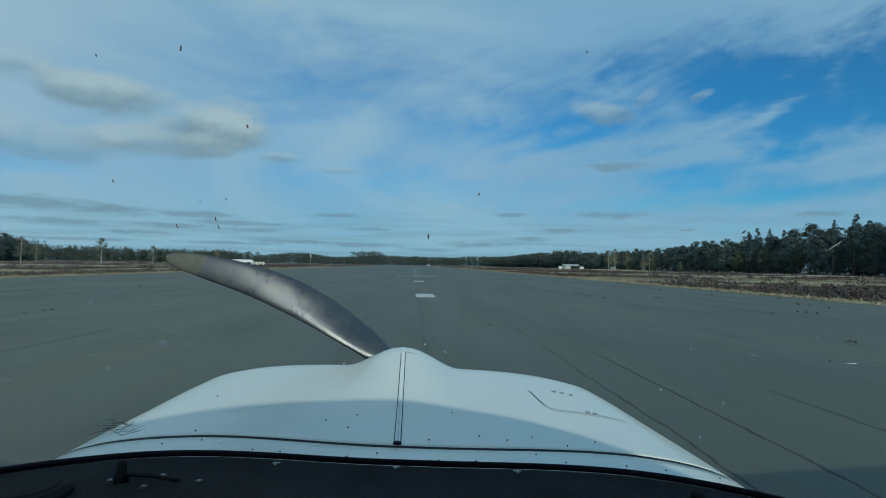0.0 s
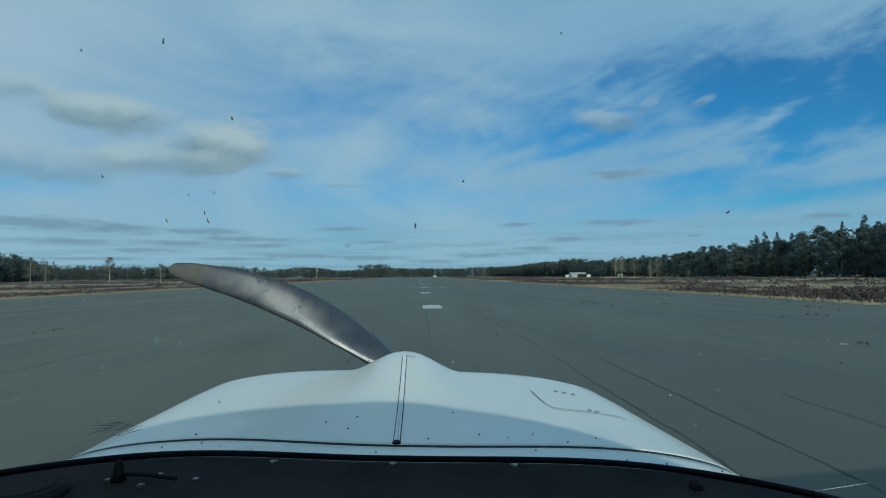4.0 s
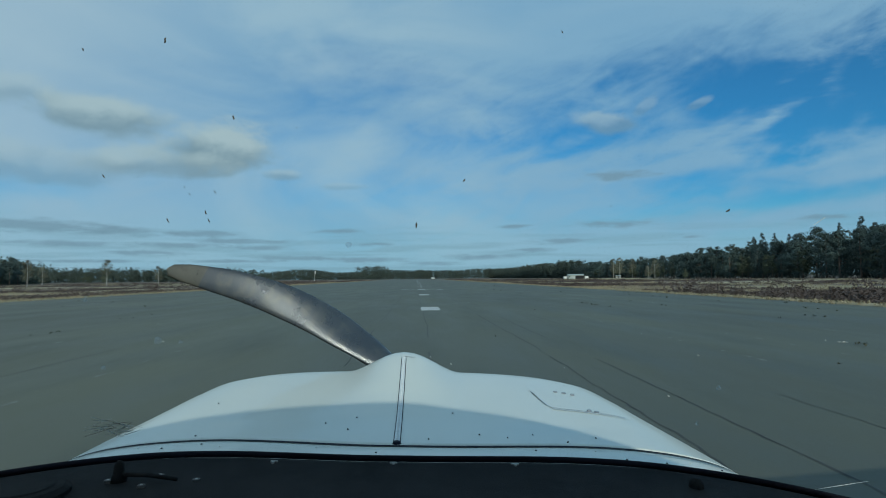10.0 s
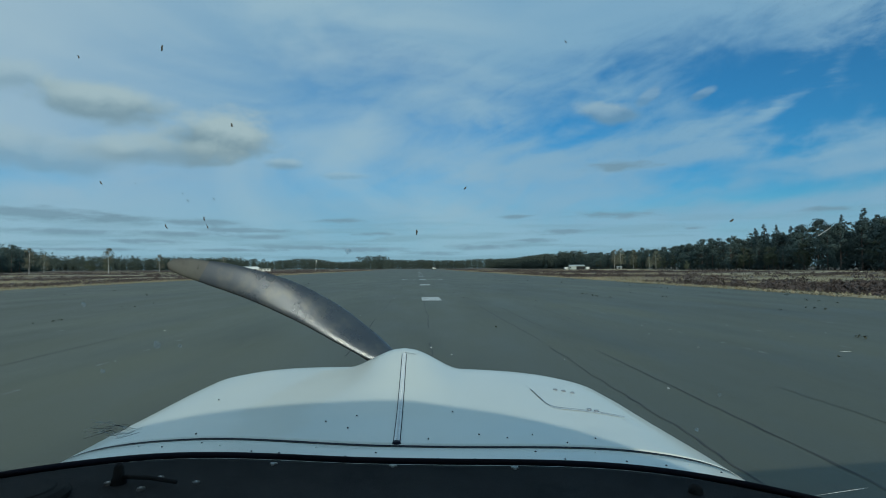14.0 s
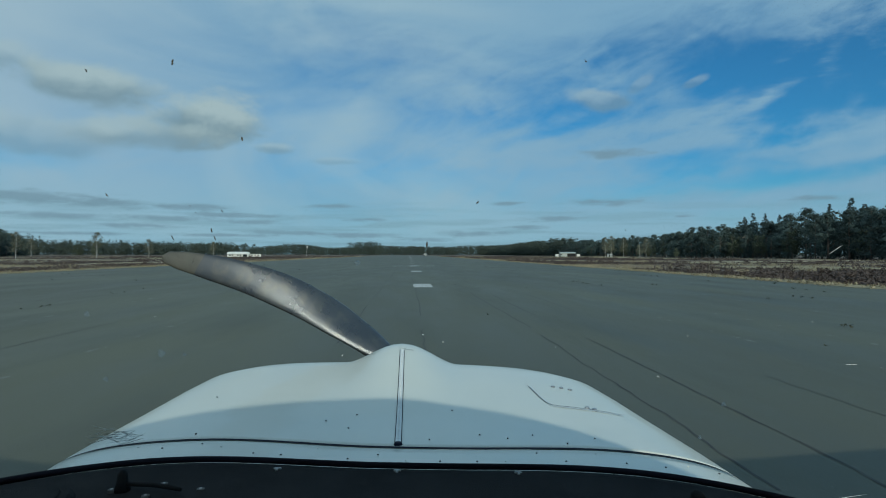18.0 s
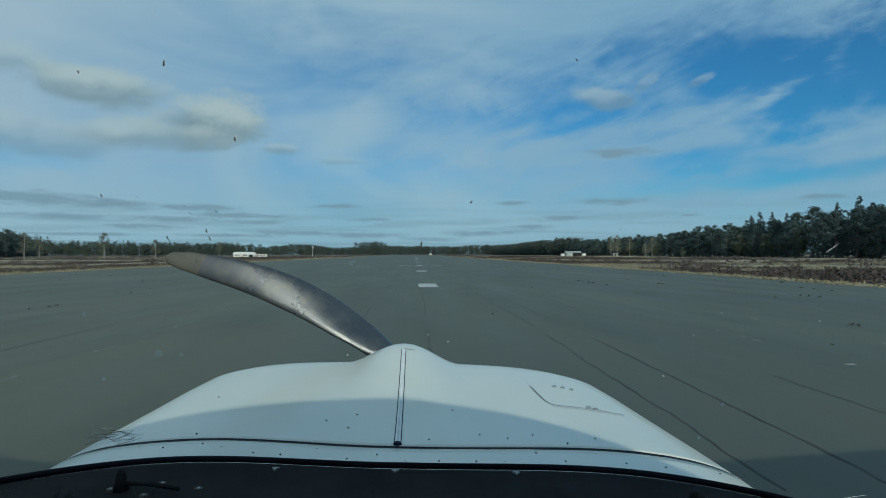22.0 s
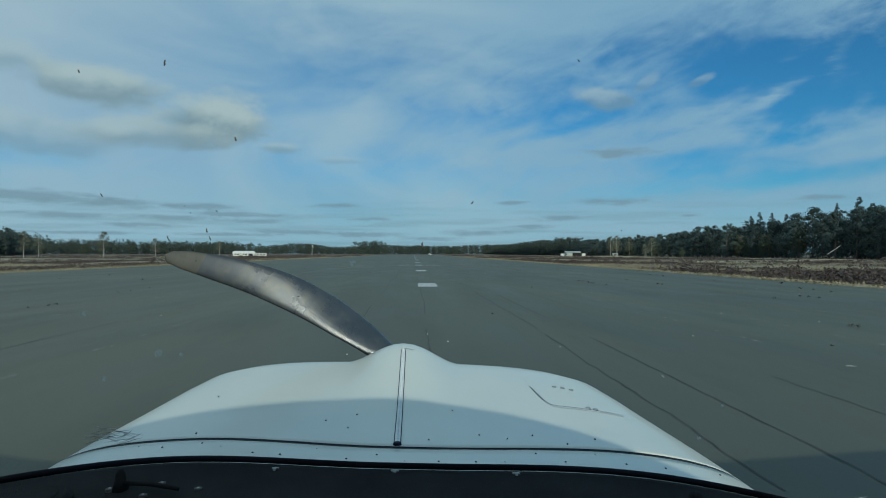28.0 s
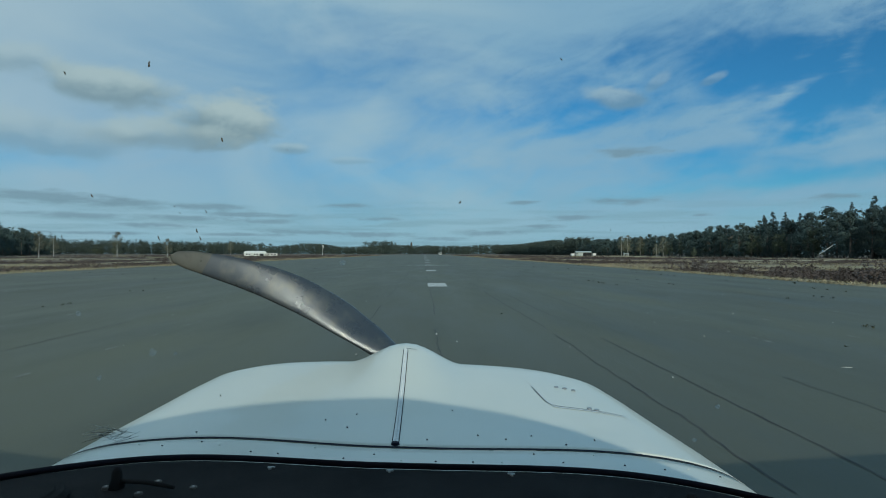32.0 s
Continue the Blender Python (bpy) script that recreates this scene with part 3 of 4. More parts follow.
def cards(name, q, mat, parent=None):
    """One mesh of leaf cards: q holds four corners a card."""
    count = len(q)
    me = bpy.data.meshes.new(name)
    me.vertices.add(4 * count), me.loops.add(4 * count), me.polygons.add(count)
    me.vertices.foreach_set("co", q.astype(np.float32).ravel())
    me.loops.foreach_set("vertex_index", np.arange(4 * count, dtype=np.int32))
    me.polygons.foreach_set("loop_start", np.arange(0, 4 * count, 4, dtype=np.int32))
    me.update(calc_edges=True)
    me.materials.append(mat)
    ob = new(name, me)
    if parent:
        ob.parent = parent
    return ob


def crown_points(kind, H, rng):
    """Clump centres and their sizes for one crown."""
    pts, rad = [], []
    if kind == "spruce":
        for k in range(34):
            z = H * (0.08 + 0.92 * (k / 33))
            reach = H * 0.27 * (1 - k / 33.5) ** 0.75
            for _ in range(2 if k > 26 else 5):
                t = rng.uniform(0, 6.283)
                q = reach * rng.uniform(0.35, 0.9)
                pts.append((q * math.cos(t), q * math.sin(t), z - 0.25 * q))
                rad.append(0.16 + reach * 0.36)
    else:
        low = {"pine": 0.22, "edge_pine": 0.05, "birch": 0.26, "oak": 0.12}[kind]
        wide = {"pine": 0.24, "edge_pine": 0.30, "birch": 0.27, "oak": 0.36}[kind]
        count = {"pine": 40, "edge_pine": 58, "birch": 70, "oak": 56}[kind]
        for _ in range(count):
            f = rng.random() ** 0.8
            z = H * (low + (0.97 - low) * f)
            env = math.sin(math.pi * min(max(0.12 + 0.83 * f, 0), 1)) ** 0.6 * (1 - 0.25 * f)
            t, q = rng.uniform(0, 6.283), H * wide * env * rng.uniform(0.3, 1.0)
            pts.append((q * math.cos(t), q * math.sin(t), z))
            rad.append(H * rng.uniform(0.05, 0.10) * (1.1 - 0.5 * f) * (0.9 if kind == "birch" else 1.0))
    return np.array(pts), np.array(rad)


def build_tree(name, kind, H, seed, leaf, bark, per, size):
    rng = np.random.default_rng(seed)
    root = new(name)
    pts, rad = crown_points(kind, H, rng)
    lean = rng.normal(size=2) * 0.012 * H
    stem = [(lean[0] * (t / 7) ** 2 + 0.03 * rng.normal(), lean[1] * (t / 7) ** 2 + 0.03 * rng.normal(), H * 0.97 * t / 7) for t in range(8)]
    base = H * (0.012 if kind == "birch" else 0.016)
    v, f = tube(stem, [base * (1 - 0.92 * (t / 7)) + 0.015 for t in range(8)], 8)
    verts, faces = list(v), list(f)
    for i in list(np.argsort(-pts[:, 2])[:12]) + list(rng.choice(len(pts), 12, replace=False)):
        p = pts[i]
        z0 = max(p[2] - 0.45 * math.hypot(p[0], p[1]), H * 0.06)
        k = z0 / (H * 0.97)
        a = Vector((lean[0] * k * k, lean[1] * k * k, z0))
        b = Vector(p)
        v, f = tube([a, a.lerp(b, 0.5) + Vector((0, 0, 0.15)), b], [base * 0.4 * (1 - 0.7 * k) + 0.01, base * 0.25 * (1 - 0.7 * k) + 0.01, 0.01], 5)
        o = len(verts)
        verts += v
        faces += [tuple(j + o for j in g) for g in f]
    mesh_ob("trunk", verts, faces, bark, root, smooth=True)
    idx = np.repeat(np.arange(len(pts)), per)
    c = strew(rng, pts[idx], rad[idx] * (1.0 if kind == "spruce" else 1.35), 0.72)
    cards("crown", leaves(rng, c, outward(rng, c, pts[idx], np.array((0, 0, 0.5 * H))), size), leaf, root)
    return root


def tree_kinds():
    k = {}
    k["edge"] = [build_tree("pine_tree", "edge_pine", 14.0, s, PINE, BARK, 54, 0.228) for s in (1, 2, 3, 11)]
    k["pine"] = [build_tree("pine_tree", "pine", 15.5, s, PINE, BARK, 54, 0.228) for s in (4, 5, 12)]
    k["spruce"] = [build_tree("spruce_tree", "spruce", 17.0, s, SPRUCE, BARK, 26, 0.20) for s in (6, 7)]
    k["birch"] = [build_tree("birch_tree", "birch", 8.0, s, BIRCH, BIRCH_BARK, 20, 0.12) for s in (8, 9)]
    k["oak"] = [build_tree("oak_tree", "oak", 11.0, s, BROAD, BARK, 60, 0.17) for s in (10,)]
    return k


LABELS = {"edge": "dark green pine with branches to the ground at the forest edge", "pine": "tall dark pine with bare lower trunk at the forest edge",
          "spruce": "dark pointed spruce standing above the forest edge", "birch": "slender birch with white trunk standing in the heather",
          "oak": "broad tree with green and yellowing leaves"}
KINDS = tree_kinds()
used = set()


def plant(kind, x, y, scale, rng, group):
    src = KINDS[kind][int(rng.integers(len(KINDS[kind])))]
    m = pose(x, y, swell(x, y) - 0.05, 0, 0, rng.uniform(0, 360)) @ Matrix.Diagonal((scale * rng.uniform(0.9, 1.15), scale * rng.uniform(0.9, 1.15), scale, 1))
    if src.name in used:
        ob = copy_thing(src, m)
    else:
        used.add(src.name)
        ob = src
        ob.matrix_basis = m
    tagged(ob, LABELS[kind], "tree", group)


def right_edge_x(y):
    return 122 + 9 * noise.noise((y * 0.012, 0, 0)) + 0.015 * max(y - 300, 0)


def build_forest():
    rng = np.random.default_rng(42)
    y = 105.0
    while y < 470:
        for row, kinds in enumerate((("edge", "edge", "pine", "edge", "edge", "pine", "oak"), ("pine", "spruce", "pine", "edge", "spruce") if y < 185 else ("pine", "edge", "pine", "oak"))):
            kind = kinds[int(rng.integers(len(kinds)))]
            x = right_edge_x(y) + row * 6.5 + rng.uniform(-2, 2)
            rise = (0.84 + 0.14 * noise.noise((y * 0.03, row, 5)) + 0.04 * row) * (1.06 - 0.30 * min(max((y - 110) / 210, 0), 1))
            plant(kind, x, y + rng.uniform(-1.5, 1.5), rise * 1.15 * (0.90 if kind == "spruce" else 0.94 if row == 0 else 1.0) * rng.uniform(0.84, 1.14), rng, "forest edge trees")
        y += rng.uniform(4.2, 6.2)
    for _ in range(16):
        y = 112 + 110 * rng.random() ** 1.2
        plant("spruce", right_edge_x(y) + rng.uniform(8, 15), y, rng.uniform(0.88, 1.06) * (1.06 - 0.30 * (y - 110) / 210), rng, "forest edge trees")
    # pines and birches on the other side of the runway, beyond the heath
    for k in range(64):
        t = k / 63
        x, y = -196 - 130 * t + rng.uniform(-6, 6), 248 + 235 * t + rng.uniform(-10, 10)
        plant(("edge", "pine", "oak", "edge")[int(rng.integers(4))], x, y, (1.22 - 0.06 * t) * rng.uniform(0.85, 1.08), rng, "pines beyond the heath")
    for x, y, s in ((-118, 178, 1.05), (-104, 196, 1.1), (-96, 216, 0.85), (-127, 172, 0.7), (-150, 235, 0.9), (-84, 250, 0.8), (112, 318, 1.35), (117, 322, 1.45), (122, 316, 1.3), (112, 262, 1.1), (98, 236, 0.7)):
        plant("birch", x, y, s, rng, "birches in the heath")
    for x, y, s in ((108, 250, 0.5), (104, 215, 0.4), (112, 232, 0.45), (-140, 262, 0.55), (-170, 300, 0.6), (-110, 300, 0.35), (-190, 340, 0.6)):
        plant("oak", x, y, s, rng, "scrub in the heath")


build_forest()


def far_woods():
    """Woodland behind the forest edges and across the end of the runway, as one mass of crowns."""
    rng = np.random.default_rng(7)
    where = []
    for _ in range(900):
        y = rng.uniform(110, 1050)
        where.append((right_edge_x(y) + 13 + abs(rng.normal()) * 16, y, rng.uniform(11.5, 16.0) * (1.08 - 0.24 * min(max((y - 110) / 210, 0), 1))))
    for _ in range(700):
        y = rng.uniform(450, 1050)
        where.append((right_edge_x(y) + rng.uniform(-1, 12), y, rng.uniform(11, 16.0)))
    for _ in range(900):                       # across the far end
        x = rng.uniform(-260, 160)
        where.append((x, 930 + 60 * noise.noise((x * 0.01, 1, 1)) + rng.uniform(0, 60), 14.5 + 6.0 * max(noise.noise((x * 0.013, 5, 2)), -0.4) + rng.uniform(-1.5, 1.5)))
    for _ in range(60):                        # a taller copse
        where.append((rng.uniform(-92, -42), rng.uniform(860, 910), rng.uniform(18, 22.5)))
    for _ in range(1500):                      # beyond the heath
        t = rng.random() ** 0.8
        x, y = -275 - 165 * min(t * 1.8, 1) + max(t - 0.55, 0) * 430, 350 + 540 * t
        where.append((x + rng.normal() * 14 - 14, y + rng.uniform(0, 40), rng.uniform(10.5, 16.5) * (1.42 - 0.30 * t + 0.22 * noise.noise((x * 0.02, y * 0.02, 3)))))
    out = []
    for x, y, H in where:
        far = math.hypot(x, y)
        per, size = (6, 0.62) if far > 450 else (9, 0.48)
        pts, rad = crown_points("spruce" if rng.random() < 0.15 else "edge_pine", H, rng)
        keep = rng.permutation(len(pts))[:21]
        pts, rad = pts[keep], rad[keep] * 1.45
        idx = np.repeat(np.arange(len(pts)), per)
        c = strew(rng, pts[idx], rad[idx] * 1.2, 0.65)
        out.append(leaves(rng, c, outward(rng, c, pts[idx], np.array((0, 0, 0.5 * H))), size) + np.array((x, y, swell(x, y) if abs(x) < 890 else 0)))
    tagged(cards("woodland", np.concatenate(out), FARWOOD), "dark mixed pine and oak woodland round the airfield", "woodland", kind="stuff")


far_woods()


def scatter(name, mat, spots, blades, spread, size, label, category, seed, flat=0.6, up=0.8):
    rng = np.random.default_rng(seed)
    c = np.array([(x, y, swell(x, y) + h * 0.45) for x, y, h in spots])
    hs = np.array([h for _, _, h in spots])
    idx = np.repeat(np.arange(len(c)), blades)
    at = strew(rng, c[idx], hs[idx] * spread, flat)
    way = (at - c[idx]) / (hs[idx] * spread).reshape(-1, 1) + np.array((0, 0, up))
    tagged(cards(name, leaves(rng, at, way, size), mat), label, category, kind="stuff")


def field(x, y):
    """Where the heath is open and grassy (low) or full of heather (high)."""
    return noise.noise((x * 0.045, y * 0.022, 2.0)) + 0.5 * noise.noise((x * 0.16, y * 0.09, 7.0))


def heath_spots(seed, count, side, near, far, h0, h1, lo, hi):
    rng = np.random.default_rng(seed)
    out = []
    edge = RIGHT_EDGE if side > 0 else -LEFT_EDGE
    while len(out) < count:
        y = 8 + 440 * rng.random() ** 1.7
        x = edge + near + (far - near) * rng.random() ** 1.5
        if x > y * 1.05 + 12:
            continue
        x *= side
        if hi > 5 > -lo and any(((x - a) / c) ** 2 + ((y - b) / d) ** 2 < 0.75 + 0.5 * rng.random() for a, b, c, d in PATCHES):
            continue
        if lo < field(x, y) + rng.uniform(-0.12, 0.12) < hi:
            out.append((x, y, rng.uniform(h0, h1)))
    return out


scatter("heather", HEATHER, heath_spots(1, 15000, 1, 1.2, 98, 0.14, 0.38, -0.02, 9) + heath_spots(2, 15000, -1, 1.6, 210, 0.16, 0.45, -0.14, 9), 11, 2.2, 0.080,
        "low brown-purple heather beside the runway", "heather", 3, 0.24, 0.35)
scatter("dry_grass", STRAW, heath_spots(4, 3200, 1, -0.15, 3.0, 0.06, 0.22, -9, 9) + heath_spots(5, 3400, -1, -0.15, 3.6, 0.06, 0.22, -9, 9)
        + heath_spots(6, 5600, 1, 2, 98, 0.12, 0.30, -9, -0.02) + heath_spots(7, 5200, -1, 2, 210, 0.12, 0.32, -9, -0.12), 9, 2.0, 0.065,
        "tufts of dry yellow grass along the runway edge", "grass", 8, 0.3, 0.2)
bushes = [(x, y, h) for x, y, h in heath_spots(9, 260, 1, 1.0, 80, 0.5, 1.0, 0.1, 9) + heath_spots(10, 330, -1, 1.2, 150, 0.5, 1.2, 0.1, 9)]
scatter("heath_scrub", HEATHER, bushes, 60, 1.0, 0.10, "low dark brown scrub standing out of the heather", "scrub", 22, 0.55, 0.2)


def weed_spots():
    rng = np.random.default_rng(12)
    out = []
    for x in (-27, -22, -16.5, -11.2, 9.6, 12.8, 14.5, 17.6, 19.8):
        for _ in range(16):
            y = 9 + 110 * rng.random() ** 1.3
            if noise.noise((x, y * 0.09, 6)) > -0.1:
                for _ in range(int(rng.integers(1, 4))):
                    out.append((x + rng.normal() * 0.08, y + rng.normal() * 0.5, rng.uniform(0.05, 0.14)))
    return out


scatter("joint_weeds", WEED, weed_spots(), 10, 0.9, 0.028, "small weeds growing out of the runway joints", "weeds", 13, 0.5, 0.6)


rng_c = np.random.default_rng(31)
chips = [(rng_c.uniform(-24, 20), 7 + 45 * rng_c.random() ** 1.5, rng_c.uniform(0.008, 0.02)) for _ in range(130)]
scatter("loose_chips", PAINT, chips, 3, 1.2, 0.016, "pale chips of stone and paint strewn on the asphalt", "debris", 32, 0.3, 0.0)
dark_chips = [(rng_c.uniform(-26, 20), 7 + 60 * rng_c.random() ** 1.4, rng_c.uniform(0.01, 0.03)) for _ in range(36)]
scatter("turf_crumbs", WEED, dark_chips, 6, 1.6, 0.022, "dark crumbs of turf and moss strewn on the asphalt", "debris", 33, 0.4, 0.0)


# ---------------------------------------------------------------- buildings
def gable(name, w, d, h, rise, wall, roof, label, category):
    """A low house: w along x, d along y, its front towards -y."""
    root = new(name)
    tagged(root, label, category)
    bm = box_bm(-w / 2, -d / 2, 0, w / 2, d / 2, h)
    part("wall", bm, wall, root)
    o = 0.35
    v = [(-w / 2 - o, -d / 2 - o, h), (w / 2 + o, -d / 2 - o, h), (w / 2 + o, d / 2 + o, h), (-w / 2 - o, d / 2 + o, h),
         (-w / 2 - o, 0, h + rise), (w / 2 + o, 0, h + rise)]
    v += [(x, y, z + 0.12) for x, y, z in v]
    f = [(0, 1, 7, 6), (2, 3, 9, 8), (6, 7, 11, 10), (8, 9, 10, 11), (0, 6, 10, 4), (6, 0, 3, 9), (1, 5, 11, 7), (5, 2, 8, 11), (3, 4, 10, 9), (0, 4, 5, 1), (2, 5, 4, 3)]
    mesh_ob("roof", v, f, roof, root)
    return root


def add_window(root, x, y, z, w, h):
    frame_bm = bmesh.new()
    for a in ((x - w / 2, z, x + w / 2, z + 0.07), (x - w / 2, z + h - 0.07, x + w / 2, z + h), (x - w / 2, z, x - w / 2 + 0.07, z + h), (x + w / 2 - 0.07, z, x + w / 2, z + h)):
        box_bm(a[0], y - 0.05, a[1], a[2], y, a[3], bm=frame_bm)
    win = part("window", frame_bm, WALL, root)
    part("pane", box_bm(x - w / 2 + 0.05, y - 0.02, z + 0.05, x + w / 2 - 0.05, y - 0.004, z + h - 0.05), PANE, win)


def build_hangar():
    root = gable("hangar", 10.5, 10.0, 2.5, 0.75, HANGAR, ROOF, "pale green metal hangar with an open dark door", "hangar")
    # no opening: a dark panel on the wall stands for the unlit inside
    part("doorway", box_bm(-0.6, -5.06, 0.0, 5.4, -5.004, 2.15), DARK, root, "flat dark panel painted as the shade inside an open door")
    part("door_panel", box_bm(-3.4, -5.12, 0.0, -0.7, -5.01, 2.2, 0.01), ROOF, root, "white sliding door panel")
    part("door_rail", box_bm(-3.6, -5.16, 2.2, 5.6, -5.01, 2.3), ROOF, root)
    part("lean_to", box_bm(-8.6, -4.4, 0.0, -6.26, 2.0, 1.7, 0.02), WALL, root, "low white annex")
    part("side_store", box_bm(6.26, -4.6, 0.0, 8.6, 1.0, 1.8, 0.02), WALL, root, "low white store")
    add_window(root, -4.9, -5.0, 0.9, 1.2, 0.9)
    root.matrix_world = pose(99, 350, swell(99, 350), 0, 0, -8) @ Matrix.Scale(0.86, 4)


def build_clubhouse(x, y, turn):
    """A long hall with a rounded white roof over a shaded front, and a lower wing at its end."""
    root = tagged(new("clubhouse"), "long low white hall with a rounded roof and a flat-roofed wing", "building")
    part("wall", box_bm(-6.0, -3.0, 0, 6.0, 3.0, 1.5), WALL, root)
    verts = []
    for u in np.linspace(-1, 1, 13):
        for px in (-6.3, -5.2, 5.2, 6.3):
            verts.append((px, u * 3.4, 1.5 + (1.45 if abs(px) < 6 else 0.95) * math.cos(u * math.pi / 2) ** 0.7))
    n = len(verts)
    faces = grid_faces(13, 4)
    faces = faces + [tuple(i + n for i in f[::-1]) for f in faces]
    mesh_ob("roof", verts + [(px, py, pz - 0.12) for px, py, pz in verts], faces, WALL, root, "rounded white roof", smooth=True)
    for wx in (-4.6, -3.1, -0.2, 1.2):
        add_window(root, wx, -3.0, 0.55, 1.1, 0.8)
    # the wall is solid here; the dark sheet paints the door's inner shade
    part("door", box_bm(2.6, -3.06, 0, 4.9, -3.004, 1.45), PANE, root, "flat dark sheet for the shade in an open double door")
    part("wing", box_bm(6.4, -2.4, 0, 12.6, 2.2, 1.55, 0.02), WALL, root, "low white wing")
    part("wing_roof", box_bm(6.35, -2.7, 1.552, 12.9, 2.5, 1.7, 0.02), ROOF, root)
    for wx in (7.6, 9.4, 11.2):
        add_window(root, wx, -2.4, 0.6, 1.2, 0.7)
    root.matrix_world = pose(x, y, swell(x, y), 0, 0, turn)


def build_mast(x, y, h):
    root = new("windsock_mast")
    v, f = tube([(0, 0, 0), (0, 0, h * 0.5), (0, 0, h)], [0.09, 0.07, 0.05], 8)
    mesh_ob("pole", v, f, WALL, root)
    v, f = tube([(0.05, 0, h - 0.2), (0.4, 0, h - 0.5), (0.55, 0, h - 1.2), (0.6, 0, h - 1.9)], [0.3, 0.25, 0.2, 0.13], 10)
    mesh_ob("windsock", v, f, WALL, root, "pale limp windsock", smooth=True)
    tagged(root, "white mast with a limp pale windsock", "windsock")
    root.matrix_world = pose(x, y, swell(x, y))


def build_van(x, y):
    """The small white vehicle that stands at the far end of the runway."""
    root = new("van")
    bm = box_bm(-0.95, -2.2, 0.35, 0.95, 2.0, 2.1, 0.18)
    part("body", bm, WALL, root, smooth=False)
    part("windscreen", box_bm(-0.8, -2.23, 1.25, 0.8, -2.205, 1.9), PANE, root)
    part("bumper", box_bm(-0.95, -2.3, 0.35, 0.95, -2.205, 0.6, 0.04), DARK, root)
    for sx in (-0.85, 0.85):
        for sy in (-1.4, 1.3):
            v, f = tube([(sx - 0.1, sy, 0.34), (sx + 0.1, sy, 0.34)], [0.34, 0.34], 14)
            mesh_ob("wheel", v, f, RUBBER, root)
    tagged(root, "small white van parked at the far end of the runway", "van")
    root.matrix_world = pose(x, y, 0, 0, 0, 12)


build_hangar()
build_clubhouse(-100, 340, 14)
shed = gable("shed", 4.4, 3.2, 2.0, 0.7, WALL, ROOF, "small white-roofed shed at the forest edge", "shed")
part("door", box_bm(-0.9, -1.66, 0, 0.1, -1.604, 1.85), PANE, shed, "dark plank door")
shed.matrix_world = pose(119, 330, swell(119, 330), 0, 0, -12) @ Matrix.Scale(0.62, 4)
build_mast(-66, 372, 7.0)
build_van(13.5, 470)


# ---------------------------------------------------------------- the light aircraft round the camera
# Built from the eye: x to the right, y ahead, z up; its nose leans a little against the camera.
plane = new("light_aircraft")
tagged(plane, "white high-wing light aircraft with a black glareshield, standing on the runway", "aircraft")
plane.matrix_world = pose(*EYE, 0, 1.3, -2.567)

ST_Y = (0.78, 0.97, 1.12, 1.30, 1.45, 1.56, 1.62, 1.66, 1.685)
ST_W = (0.650, 0.661, 0.653, 0.628, 0.606, 0.585, 0.550, 0.500, 0.39)
ST_Z = (-0.318, -0.322, -0.320, -0.312, -0.304, -0.299, -0.302, -0.322, -0.37)
HUMP_Y = (1.0, 1.15, 1.30, 1.45, 1.58, 1.64, 1.685)
HUMP_H = (0.0, 0.003, 0.016, 0.036, 0.054, 0.055, 0.03)


def skew(x):
    """The deck and the shelf before it reach a little further forward at the sides."""
    f = min(max((abs(x + 0.05) - 0.03) / 0.36, 0.0), 1.0)
    return (0.042 if x < -0.05 else 0.028) * f * f * (3 - 2 * f)


def nose(y):
    return -0.028 - 0.046 * y, float(np.interp(y, ST_Y, ST_W)), float(np.interp(y, ST_Y, ST_Z))


def skin(s, y, lift=0.0):
    """A point of the cowling's skin: s runs from -1 at one lower edge over the top to 1."""
    c, w, zt = nose(y)
    a, n, H = s * math.pi / 2, 5.4, 0.25
    sn, cs = math.sin(a), math.cos(a)
    x = w * math.copysign(abs(sn) ** (2 / n), sn)
    z = zt - H + H * abs(cs) ** (2 / n)
    hw = 0.155
    if abs(x) < hw:
        z += float(np.interp(y, HUMP_Y, HUMP_H)) * math.cos(math.pi * x / (2 * hw)) ** 1.6
    z -= 0.018 * (x / w) ** 2
    return Vector((c + x, y + skew(c + x) * min(max((1.35 - y) / 0.35, 0.0), 1.0), z + lift))


def side_of(x, y):
    """The s at which the skin lies at x."""
    c, w, zt = nose(y)
    q = max(min((x - c) / w, 1), -1)
    return math.asin(math.copysign(abs(q) ** (5.4 / 2), q)) / (math.pi / 2)


def on_skin(x, y, lift=0.0):
    return skin(side_of(x, y), y, lift)


def shell(name, y0, y1, rows, label, close_front=False):
    cols = 97
    ss = [math.copysign(abs(t) ** 2.2, t) for t in np.linspace(-1, 1, cols)]
    ys = list(np.linspace(y0, y1, rows))
    verts = [skin(s, y) for y in ys for s in ss]
    faces = grid_faces(rows, cols)
    n = len(verts)
    verts += [v + Vector((0, 0, -0.004)) for v in verts]
    faces += [tuple(i + n for i in f[::-1]) for f in faces]
    for r, flip in ((0, 1), (rows - 1, -1)):
        for k in range(cols - 1):
            q = (r * cols + k, r * cols + k + 1, n + r * cols + k + 1, n + r * cols + k)
            faces.append(q[::-flip])
    return mesh_ob(name, verts, faces, WHITE_PAINT, plane, label, smooth=True)


cowling = shell("cowling", 0.977, 1.685, 46, "glossy white engine cowling with a raised centre")
deck = shell("cowl_deck", 0.78, 0.964, 10, "white fixed deck before the windscreen")


